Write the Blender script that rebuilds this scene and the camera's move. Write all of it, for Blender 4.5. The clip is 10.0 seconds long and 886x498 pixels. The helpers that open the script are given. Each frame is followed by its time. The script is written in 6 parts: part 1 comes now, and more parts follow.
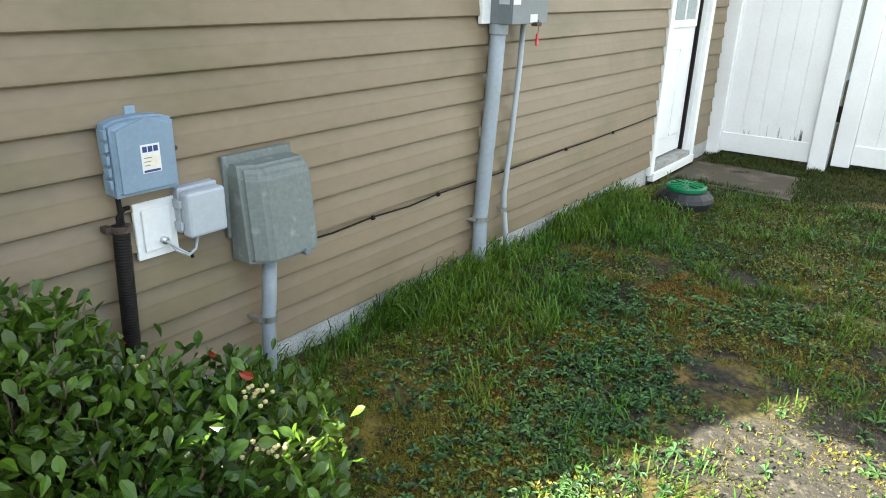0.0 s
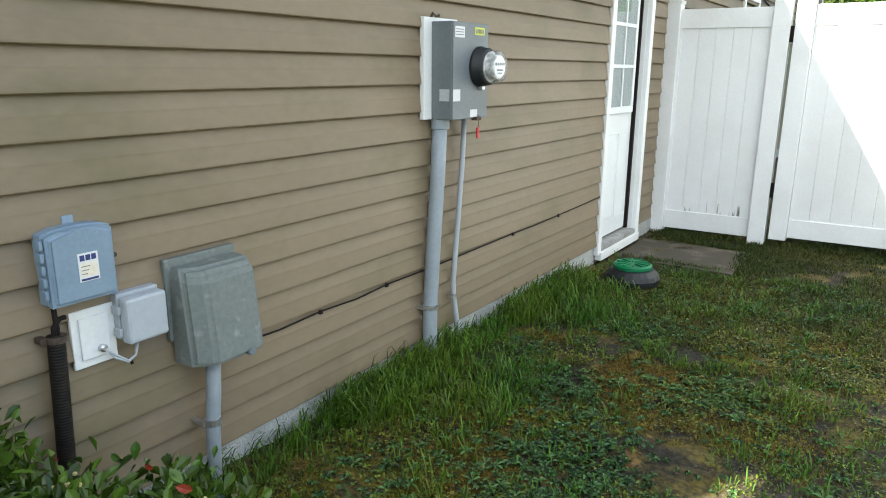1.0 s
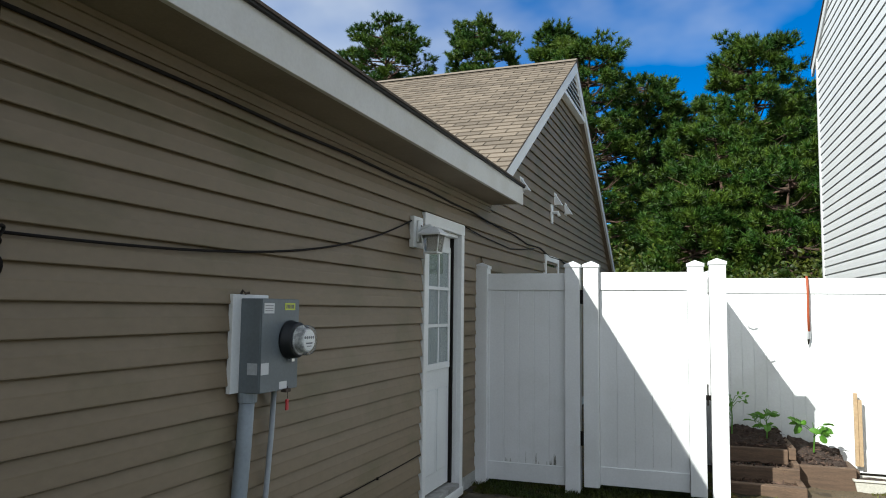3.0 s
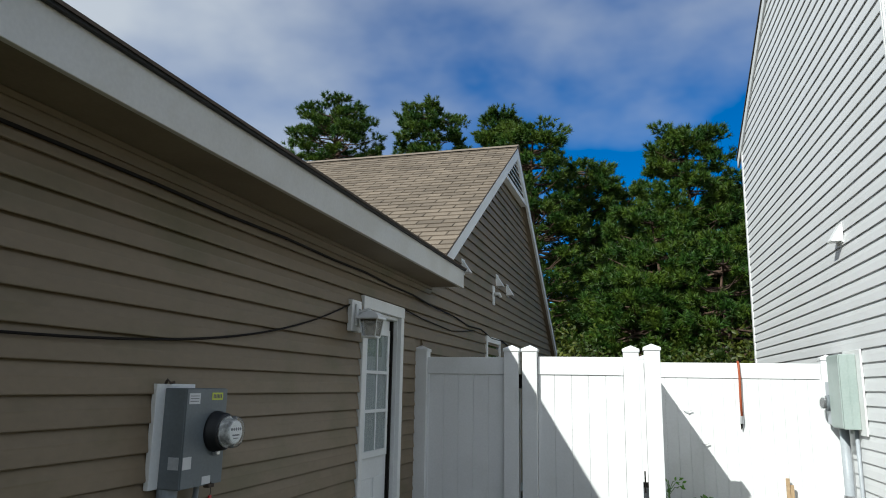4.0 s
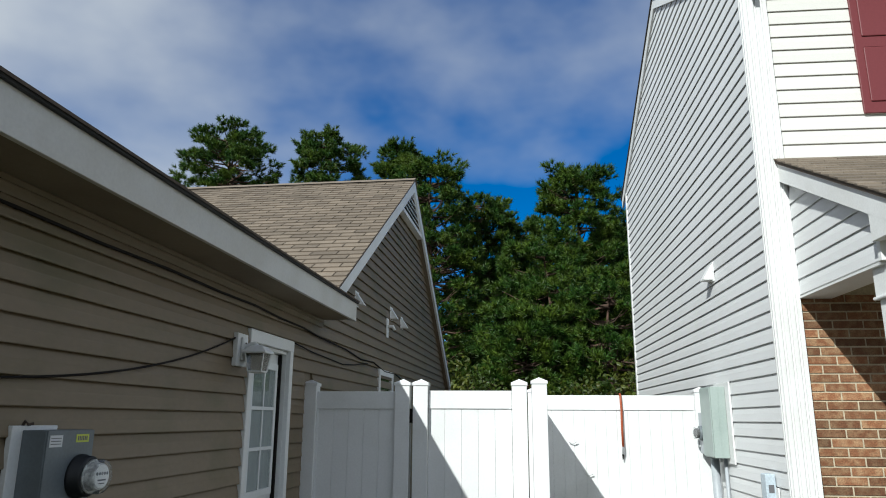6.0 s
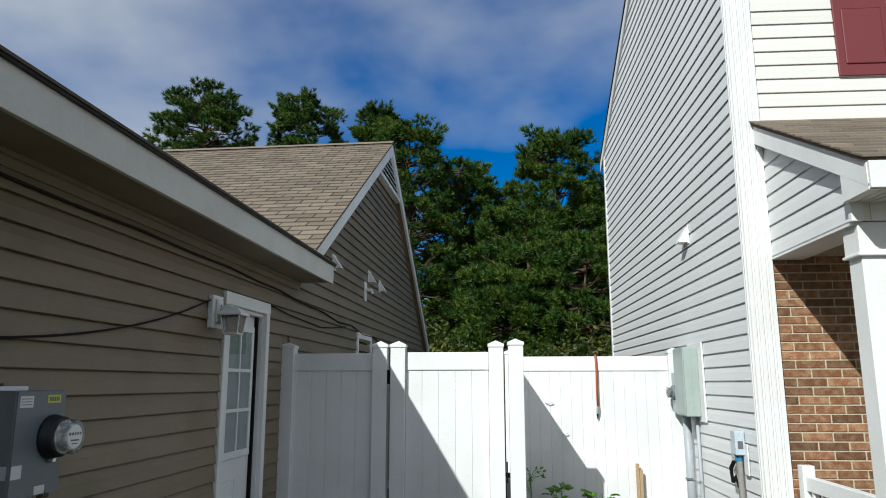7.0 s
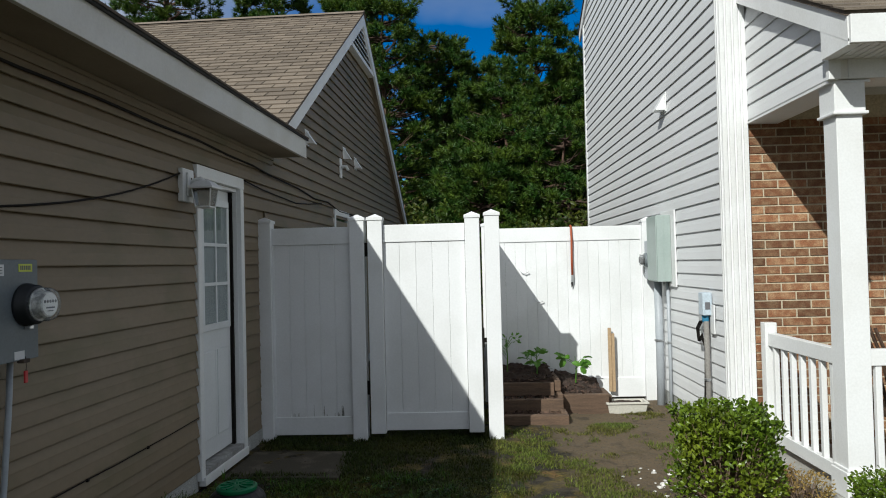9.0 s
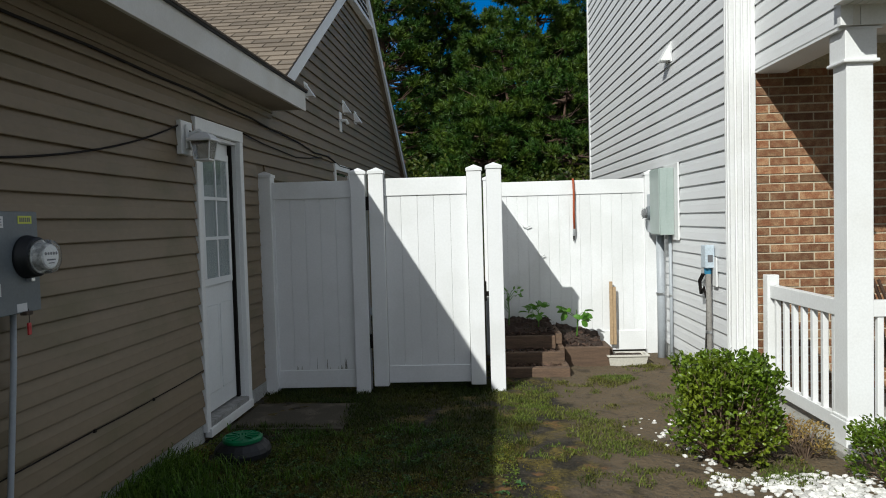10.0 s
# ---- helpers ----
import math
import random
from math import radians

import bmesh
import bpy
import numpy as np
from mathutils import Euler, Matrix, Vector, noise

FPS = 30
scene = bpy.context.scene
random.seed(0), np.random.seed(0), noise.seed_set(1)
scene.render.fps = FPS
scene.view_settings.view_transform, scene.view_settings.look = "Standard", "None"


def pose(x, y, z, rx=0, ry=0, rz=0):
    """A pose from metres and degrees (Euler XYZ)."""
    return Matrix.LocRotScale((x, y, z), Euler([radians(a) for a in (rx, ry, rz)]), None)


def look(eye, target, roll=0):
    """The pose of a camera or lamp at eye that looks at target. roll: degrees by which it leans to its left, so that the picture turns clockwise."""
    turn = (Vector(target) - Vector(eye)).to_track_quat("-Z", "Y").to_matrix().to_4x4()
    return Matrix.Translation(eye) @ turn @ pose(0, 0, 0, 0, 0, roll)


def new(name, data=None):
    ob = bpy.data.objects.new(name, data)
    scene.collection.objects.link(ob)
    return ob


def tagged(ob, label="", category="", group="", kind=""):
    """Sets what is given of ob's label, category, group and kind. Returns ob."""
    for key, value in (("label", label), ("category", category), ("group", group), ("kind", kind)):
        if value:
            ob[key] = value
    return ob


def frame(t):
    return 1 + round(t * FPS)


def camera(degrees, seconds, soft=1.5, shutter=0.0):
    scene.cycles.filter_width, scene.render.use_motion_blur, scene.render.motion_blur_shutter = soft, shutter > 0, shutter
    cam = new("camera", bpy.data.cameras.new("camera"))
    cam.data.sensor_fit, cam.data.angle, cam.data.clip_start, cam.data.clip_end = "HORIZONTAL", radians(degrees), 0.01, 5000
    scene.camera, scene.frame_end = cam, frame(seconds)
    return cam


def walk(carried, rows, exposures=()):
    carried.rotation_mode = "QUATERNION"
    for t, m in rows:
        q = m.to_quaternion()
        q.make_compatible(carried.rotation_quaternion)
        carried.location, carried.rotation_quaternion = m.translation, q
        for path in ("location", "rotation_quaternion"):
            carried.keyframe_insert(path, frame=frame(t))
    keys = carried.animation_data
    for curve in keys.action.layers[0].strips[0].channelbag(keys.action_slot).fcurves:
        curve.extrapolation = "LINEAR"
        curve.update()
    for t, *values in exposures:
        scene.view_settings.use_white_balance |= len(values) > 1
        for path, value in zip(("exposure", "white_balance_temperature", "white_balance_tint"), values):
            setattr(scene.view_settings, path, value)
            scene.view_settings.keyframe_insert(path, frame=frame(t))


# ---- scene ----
cam = camera(64.6, 10.0, soft=1.0)
PATH = [
    (0, (1.547, -4.769, 1.326), (0.490, -3.229, 0.610), 1.6),
    (0.5, (1.549, -4.764, 1.343), (0.540, -3.156, 0.712), 1.7),
    (1, (1.595, -4.751, 1.380), (0.592, -3.095, 0.879), 0.5),
    (1.5, (1.639, -4.753, 1.418), (0.720, -3.018, 1.037), 0.4),
    (2, (1.675, -4.752, 1.465), (0.840, -2.948, 1.242), 0.5),
    (2.5, (1.719, -4.764, 1.489), (0.980, -2.906, 1.486), 0.1),
    (3, (1.736, -4.756, 1.536), (1.108, -2.865, 1.705), 0.7),
    (4.5, (1.814, -4.771, 1.611), (1.407, -2.862, 2.050), 0.9),
    (5, (1.824, -4.779, 1.622), (1.502, -2.862, 2.091), 0.9),
    (5.5, (1.823, -4.772, 1.624), (1.585, -2.848, 2.117), 0.5),
    (7, (1.844, -4.742, 1.595), (1.714, -2.782, 1.972), -0.1),
    (7.5, (1.857, -4.739, 1.587), (1.765, -2.767, 1.911), -0.8),
    (8, (1.860, -4.725, 1.564), (1.789, -2.739, 1.789), -1.1),
    (8.5, (1.867, -4.715, 1.547), (1.801, -2.721, 1.678), -1.3),
    (9, (1.872, -4.705, 1.511), (1.795, -2.707, 1.553), -1.4),
    (9.5, (1.851, -4.674, 1.498), (1.771, -2.676, 1.457), -1.5),
    (10, (1.857, -4.677, 1.487), (1.776, -2.680, 1.405), -1.6),
]
EXPOSURES = [(0.0, 2.70, 6350, 2), (0.5, 2.62, 6350, 2), (1.0, 2.43, 6400, 2), (1.5, 2.12, 6300, 3), (2.0, 1.72, 6150, 4), (2.5, 1.15, 6100, 4), (3.0, 0.63, 6050, 4), (4.5, 0.22, 6000, 4), (5.5, 0.17, 5950, 4), (7.5, 0.03, 6000, 5), (10.0, -0.1, 6100, 6)]
walk(cam, [(t, look(eye, target, roll)) for t, eye, target, roll in PATH], EXPOSURES)

# ---- world, sun ----
SUN = Vector((0.66, 1.21, -1.0)).normalized()
world = bpy.data.worlds.new("sky")
scene.world = world
world.use_nodes = True
wn, wl = world.node_tree.nodes, world.node_tree.links
wn.clear()
sky = wn.new("ShaderNodeTexSky")
sky.sky_type, sky.sun_disc = "NISHITA", False
sky.sun_elevation = math.asin(-SUN.z)
sky.sun_rotation = math.atan2(-SUN.x, -SUN.y)
sky.air_density, sky.dust_density, sky.ozone_density = 1.0, 0.4, 3.0
wco = wn.new("ShaderNodeTexCoord")
wmap = wn.new("ShaderNodeMapping")
wmap.inputs["Scale"].default_value = (1.0, 1.0, 1.7)
wmap.inputs["Location"].default_value = (0.35, 0.1, 0.4)
wnoise = wn.new("ShaderNodeTexNoise")
wnoise.inputs["Scale"].default_value, wnoise.inputs["Detail"].default_value = 2.3, 5.0
wnoise.inputs["Roughness"].default_value = 0.45
wramp = wn.new("ShaderNodeValToRGB")
wramp.color_ramp.elements[0].position, wramp.color_ramp.elements[1].position = 0.46, 0.74
wmix = wn.new("ShaderNodeMix")
wmix.data_type = "RGBA"
wmix.inputs[7].default_value = (7.2, 7.4, 8.0, 1)
wbg = wn.new("ShaderNodeBackground")
wbg.inputs["Strength"].default_value = 0.066
wout = wn.new("ShaderNodeOutputWorld")
wl.new(wco.outputs["Generated"], wmap.inputs["Vector"])
wl.new(wmap.outputs["Vector"], wnoise.inputs["Vector"])
wsep = wn.new("ShaderNodeSeparateXYZ")
wl.new(wco.outputs["Generated"], wsep.inputs[0])
wbank = wn.new("ShaderNodeMath")
wbank.operation = "MULTIPLY_ADD"
wbank.inputs[1].default_value = -0.20
wl.new(wsep.outputs["X"], wbank.inputs[0])
wback = wn.new("ShaderNodeMath")
wback.operation = "MULTIPLY_ADD"
wback.inputs[1].default_value = -0.36
wl.new(wsep.outputs["Y"], wback.inputs[0])
wlift = wn.new("ShaderNodeMath")
wlift.operation = "ADD"
wlift.inputs[1].default_value = 0.275
wl.new(wnoise.outputs["Fac"], wlift.inputs[0])
wl.new(wlift.outputs[0], wback.inputs[2])
wl.new(wback.outputs[0], wbank.inputs[2])
wl.new(wbank.outputs[0], wramp.inputs["Fac"])
wl.new(wramp.outputs["Color"], wmix.inputs[0])
wsat = wn.new("ShaderNodeHueSaturation")
wsat.inputs["Saturation"].default_value = 1.75
wsat.inputs["Value"].default_value = 1.3
wsat.inputs["Hue"].default_value = 0.509
wl.new(sky.outputs["Color"], wsat.inputs["Color"])
wl.new(wsat.outputs["Color"], wmix.inputs[6])
wl.new(wmix.outputs[2], wbg.inputs["Color"])
wl.new(wbg.outputs["Background"], wout.inputs["Surface"])
sun = new("sun", bpy.data.lights.new("sun", "SUN"))
sun.data.energy, sun.data.angle, sun.data.color = 5.0, radians(0.5), (1.0, 0.95, 0.86)
sun.rotation_euler = SUN.to_track_quat("-Z", "Y").to_euler()


# ---- materials ----
def mat(name, rgb, rough=0.6, vary=0.12, scale=6.0, second=None, amount=0.5, grain=60.0, bump=0.1, metal=0.0, each=0.0, stretch=(1, 1, 1), spec=0.4, island=False, edge=(0.42, 0.62)):
    """A surface with large stains towards a second colour, fine grain, bump, and a shift from piece to piece."""
    m = bpy.data.materials.new(name)
    m.use_nodes = True
    n, l = m.node_tree.nodes, m.node_tree.links
    b = n["Principled BSDF"]
    co, mp = n.new("ShaderNodeTexCoord"), n.new("ShaderNodeMapping")
    geo = n.new("ShaderNodeNewGeometry")
    mp.inputs["Scale"].default_value = stretch
    l.new(geo.outputs["Position"], mp.inputs["Vector"])
    big, fine = n.new("ShaderNodeTexNoise"), n.new("ShaderNodeTexNoise")
    big.inputs["Scale"].default_value, big.inputs["Detail"].default_value = scale, 6
    fine.inputs["Scale"].default_value, fine.inputs["Detail"].default_value = grain, 4
    for t in (big, fine):
        l.new(mp.outputs["Vector"], t.inputs["Vector"])
    ramp = n.new("ShaderNodeValToRGB")
    ramp.color_ramp.elements[0].position, ramp.color_ramp.elements[1].position = edge
    l.new(big.outputs["Fac"], ramp.inputs["Fac"])
    mul = n.new("ShaderNodeMath")
    mul.operation = "MULTIPLY"
    mul.inputs[1].default_value = amount if second else 0.0
    l.new(ramp.outputs["Color"], mul.inputs[0])
    mix = n.new("ShaderNodeMix")
    mix.data_type = "RGBA"
    mix.inputs[6].default_value = (*rgb, 1)
    mix.inputs[7].default_value = (*(second or rgb), 1)
    l.new(mul.outputs[0], mix.inputs[0])
    val = n.new("ShaderNodeMapRange")
    val.inputs["From Min"].default_value, val.inputs["From Max"].default_value = 0.3, 0.7
    val.inputs["To Min"].default_value, val.inputs["To Max"].default_value = 1 - vary, 1 + vary
    l.new(fine.outputs["Fac"], val.inputs["Value"])
    last = val.outputs[0]
    if each:
        if island:
            rnd = geo.outputs["Random Per Island"]
        else:
            rnd = n.new("ShaderNodeObjectInfo").outputs["Random"]
        r2 = n.new("ShaderNodeMapRange")
        r2.inputs["To Min"].default_value, r2.inputs["To Max"].default_value = 1 - each, 1 + each
        l.new(rnd, r2.inputs["Value"])
        mm = n.new("ShaderNodeMath")
        mm.operation = "MULTIPLY"
        l.new(last, mm.inputs[0])
        l.new(r2.outputs[0], mm.inputs[1])
        last = mm.outputs[0]
    hsv = n.new("ShaderNodeHueSaturation")
    l.new(mix.outputs[2], hsv.inputs["Color"])
    l.new(last, hsv.inputs["Value"])
    l.new(hsv.outputs["Color"], b.inputs["Base Color"])
    b.inputs["Roughness"].default_value, b.inputs["Metallic"].default_value = rough, metal
    b.inputs["Specular IOR Level"].default_value = spec
    if bump:
        bp = n.new("ShaderNodeBump")
        bp.inputs["Strength"].default_value, bp.inputs["Distance"].default_value = bump, 0.004
        l.new(fine.outputs["Fac"], bp.inputs["Height"])
        l.new(bp.outputs["Normal"], b.inputs["Normal"])
    return m


def leafy(name, rgb, second, each=0.35, gloss=0.45, through_light=0.25):
    """Leaf or blade: two greens by piece, a little light through it."""
    m = mat(name, rgb, gloss, 0.15, 1.5, second, 0.9, 30.0, 0.0, each=each, island=True, spec=0.35)
    b = m.node_tree.nodes["Principled BSDF"]
    n, l = m.node_tree.nodes, m.node_tree.links
    tr = n.new("ShaderNodeBsdfTranslucent")
    col = b.inputs["Base Color"].links[0].from_socket
    l.new(col, tr.inputs["Color"])
    mx = n.new("ShaderNodeMixShader")
    mx.inputs[0].default_value = through_light
    l.new(b.outputs[0], mx.inputs[1])
    l.new(tr.outputs[0], mx.inputs[2])
    l.new(mx.outputs[0], n["Material Output"].inputs["Surface"])
    return m


TAN = mat("tan_vinyl_siding", (0.182, 0.1401, 0.0892), 0.5, 0.05, 2.2, (0.1092, 0.0965, 0.0455), 0.75, 26.0, 0.05, each=0.06, stretch=(1, 0.8, 1.7), edge=(0.50, 0.74))
WHITE_SIDING = mat("white_vinyl_siding", (0.679, 0.6887, 0.6984), 0.5, 0.03, 1.0, (0.6208, 0.6305, 0.6305), 0.5, 90.0, 0.04, each=0.02)
CREAM_SIDING = mat("cream_vinyl_siding", (0.66, 0.65, 0.62), 0.5, 0.03, 1.0, (0.62, 0.61, 0.575), 0.5, 90.0, 0.04, each=0.02)
TRIM = mat("white_trim", (0.74, 0.75, 0.75), 0.45, 0.04, 3.0, (0.66, 0.66, 0.64), 0.5, 70.0, 0.04)
FASCIA = mat("fascia_paint", (0.6138, 0.6045, 0.5766), 0.45, 0.04, 2.5, (0.5208, 0.5022, 0.4557), 0.6, 60.0, 0.04)
SOFFIT = mat("tan_soffit", (0.2418, 0.1989, 0.1443), 0.6, 0.06, 2.0, (0.1482, 0.117, 0.0858), 0.5, 60.0, 0.05)
VINYL = mat("white_vinyl_fence", (0.7478, 0.757, 0.7661), 0.35, 0.03, 2.5, (0.6384, 0.6475, 0.6384), 0.5, 60.0, 0.03, each=0.02)
MILDEW = mat("mildew_stain", (0.20, 0.21, 0.18), 0.8, 0.4, 25.0, (0.5, 0.5, 0.47), 0.9, 150.0, 0.1)
CONCRETE = mat("concrete", (0.34, 0.33, 0.30), 0.85, 0.2, 7.0, (0.22, 0.215, 0.19), 0.7, 90.0, 0.5)
FOUNDATION = mat("foundation_parge", (0.42, 0.43, 0.42), 0.9, 0.3, 9.0, (0.28, 0.29, 0.27), 0.6, 140.0, 0.8)
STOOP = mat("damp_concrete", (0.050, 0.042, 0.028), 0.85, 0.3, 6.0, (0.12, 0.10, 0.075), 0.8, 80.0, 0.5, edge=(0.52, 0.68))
SHINGLE = mat("tan_shingle", (0.172, 0.140, 0.108), 0.9, 0.35, 4.0, (0.132, 0.108, 0.084), 0.6, 260.0, 0.6, each=0.22)
SHINGLE_I = mat("tan_shingle_far", (0.172, 0.140, 0.108), 0.9, 0.35, 4.0, (0.132, 0.108, 0.084), 0.6, 260.0, 0.6, each=0.22, island=True)
ROOF_BASE = mat("roof_felt", (0.10, 0.078, 0.06), 0.95, 0.2, 5.0)
DARK_EDGE = mat("drip_edge", (0.02, 0.02, 0.02), 0.7, 0.1, 5.0)
DOOR = mat("door_paint", (0.72, 0.74, 0.75), 0.4, 0.03, 3.0, (0.64, 0.66, 0.66), 0.4, 60.0, 0.03)
GREY_BOX = mat("grey_enamel", (0.150, 0.172, 0.185), 0.45, 0.06, 6.0, (0.125, 0.142, 0.152), 0.5, 80.0, 0.05, spec=0.25)
BLUE_GREY = mat("blue_grey_plastic", (0.185, 0.255, 0.33), 0.5, 0.06, 8.0, (0.155, 0.215, 0.275), 0.5, 90.0, 0.06)
WEATHERED = mat("weathered_grey_plastic", (0.1403, 0.1598, 0.1487), 0.65, 0.12, 22.0, (0.255, 0.2805, 0.2635), 0.6, 60.0, 0.12, edge=(0.60, 0.72))
PVC = mat("grey_pvc", (0.255, 0.29, 0.32), 0.45, 0.06, 5.0, (0.21, 0.24, 0.26), 0.5, 60.0, 0.04)
PALE_PVC = mat("pale_grey_pvc", (0.36, 0.39, 0.42), 0.45, 0.05, 5.0, (0.31, 0.33, 0.35), 0.5, 60.0, 0.04)
GREEN_GREY = mat("green_grey_enamel", (0.33, 0.39, 0.37), 0.45, 0.04, 5.0, (0.28, 0.34, 0.32), 0.5, 60.0, 0.04)
STEEL = mat("galvanised_steel", (0.55, 0.56, 0.57), 0.35, 0.1, 9.0, (0.4, 0.4, 0.41), 0.5, 80.0, 0.1, metal=0.9)
RUST = mat("rusty_lock", (0.07, 0.052, 0.04), 0.7, 0.3, 30.0, metal=0.4)
BLACK = mat("black_cable", (0.010, 0.008, 0.007), 0.7, 0.1, 9.0, spec=0.15)
BLACK_HOSE = mat("black_corrugated_hose", (0.009, 0.008, 0.007), 0.6, 0.2, 20.0, (0.022, 0.016, 0.012), 0.4, spec=0.18)
RED = mat("red_plastic", (0.42, 0.02, 0.025), 0.4, 0.05, 9.0)
LABEL = mat("paper_label", (0.612, 0.6205, 0.629), 0.6, 0.03, 9.0)
LABEL_OLD = mat("worn_label", (0.66, 0.60, 0.48), 0.6, 0.06, 40.0, (0.72, 0.70, 0.64), 0.6)
YELLOW = mat("yellow_label", (0.52, 0.58, 0.08), 0.6, 0.03, 9.0)
INK = mat("blue_ink", (0.03, 0.04, 0.14), 0.6, 0.03, 9.0)
GREY_INK = mat("grey_ink", (0.12, 0.12, 0.13), 0.6, 0.03, 9.0)
GREEN_LID = mat("green_plastic", (0.006, 0.150, 0.056), 0.4, 0.08, 12.0, (0.005, 0.115, 0.045), 0.5)
BLACK_PLASTIC = mat("black_plastic", (0.011, 0.0125, 0.015), 0.5, 0.1, 12.0)
WOOD = mat("raw_timber", (0.125, 0.080, 0.052), 0.8, 0.25, 5.0, (0.07, 0.046, 0.032), 0.6, 40.0, 0.4, each=0.2, stretch=(1, 1, 8))
STAKE = mat("stake_wood", (0.38, 0.27, 0.16), 0.8, 0.15, 5.0, grain=40.0, bump=0.3)
ORANGE = mat("orange_handle", (0.2976, 0.062, 0.0186), 0.5, 0.05, 9.0)
SOIL = mat("dark_mulch", (0.032, 0.02, 0.015), 0.95, 0.5, 15.0, (0.06, 0.038, 0.028), 0.6, 120.0, 1.0)
MAROON = mat("maroon_shutter", (0.15, 0.030, 0.035), 0.5, 0.05, 6.0)
MORTAR = mat("mortar", (0.47, 0.41, 0.30), 0.95, 0.2, 12.0, bump=0.5)
BRICK = mat("red_brick", (0.180, 0.078, 0.037), 0.85, 0.3, 16.0, (0.30, 0.19, 0.105), 0.7, 90.0, 0.6, each=0.45)
BRICK_I = mat("red_brick_far", (0.180, 0.078, 0.037), 0.85, 0.3, 16.0, (0.30, 0.19, 0.105), 0.7, 90.0, 0.6, each=0.45, island=True)
BARK = mat("pine_bark", (0.102, 0.063, 0.045), 0.95, 0.35, 3.0, (0.054, 0.036, 0.027), 0.7, 14.0, 1.0, stretch=(1, 1, 0.3))
STEM = mat("shrub_stem", (0.16, 0.11, 0.075), 0.9, 0.3, 20.0)
NEEDLES = leafy("pine_needles", (0.0264, 0.0739, 0.0079), (0.0836, 0.1302, 0.0114), 0.5, 0.55, 0.18)
DECID = leafy("broad_leaves_far", (0.031, 0.057, 0.0068), (0.0744, 0.0837, 0.0093), 0.45, 0.5, 0.25)
HEDGE = leafy("hedge_leaves", (0.0306, 0.0782, 0.0093), (0.0765, 0.1275, 0.0136), 0.6, 0.32, 0.18)
HEDGE2 = leafy("round_shrub_leaves", (0.085, 0.140, 0.009), (0.18, 0.215, 0.018), 0.5, 0.35, 0.25)
PLANT = leafy("garden_leaves", (0.10, 0.24, 0.03), (0.14, 0.30, 0.04), 0.25, 0.4, 0.35)
GRASS = leafy("grass_blades", (0.0477, 0.1193, 0.0083), (0.0836, 0.1419, 0.0089), 0.6, 0.55, 0.25)
LAWN = leafy("short_lawn", (0.0287, 0.0474, 0.0029), (0.0538, 0.0556, 0.004), 0.6, 0.6, 0.25)
TURF = leafy("dry_turf", (0.105, 0.105, 0.020), (0.090, 0.135, 0.016), 0.6, 0.7, 0.2)
WEED = leafy("weed_leaves", (0.0359, 0.086, 0.0254), (0.0636, 0.1197, 0.0284), 0.9, 0.5, 0.15)
MOSS = leafy("moss_tufts", (0.112, 0.100, 0.009), (0.125, 0.078, 0.010), 0.9, 0.8, 0.2)
DRY = leafy("dry_weeds", (0.30, 0.19, 0.06), (0.20, 0.17, 0.04), 0.4, 0.7, 0.2)
STONE = mat("white_stone", (0.66, 0.65, 0.62), 0.8, 0.1, 20.0, (0.5, 0.48, 0.44), 0.5, 60.0, 0.3, each=0.35, island=True)
BERRY = mat("pale_berries", (0.42, 0.36, 0.16), 0.5, 0.1, 20.0)
RED_LEAF = mat("red_leaf", (0.22, 0.03, 0.012), 0.5, 0.1, 20.0)


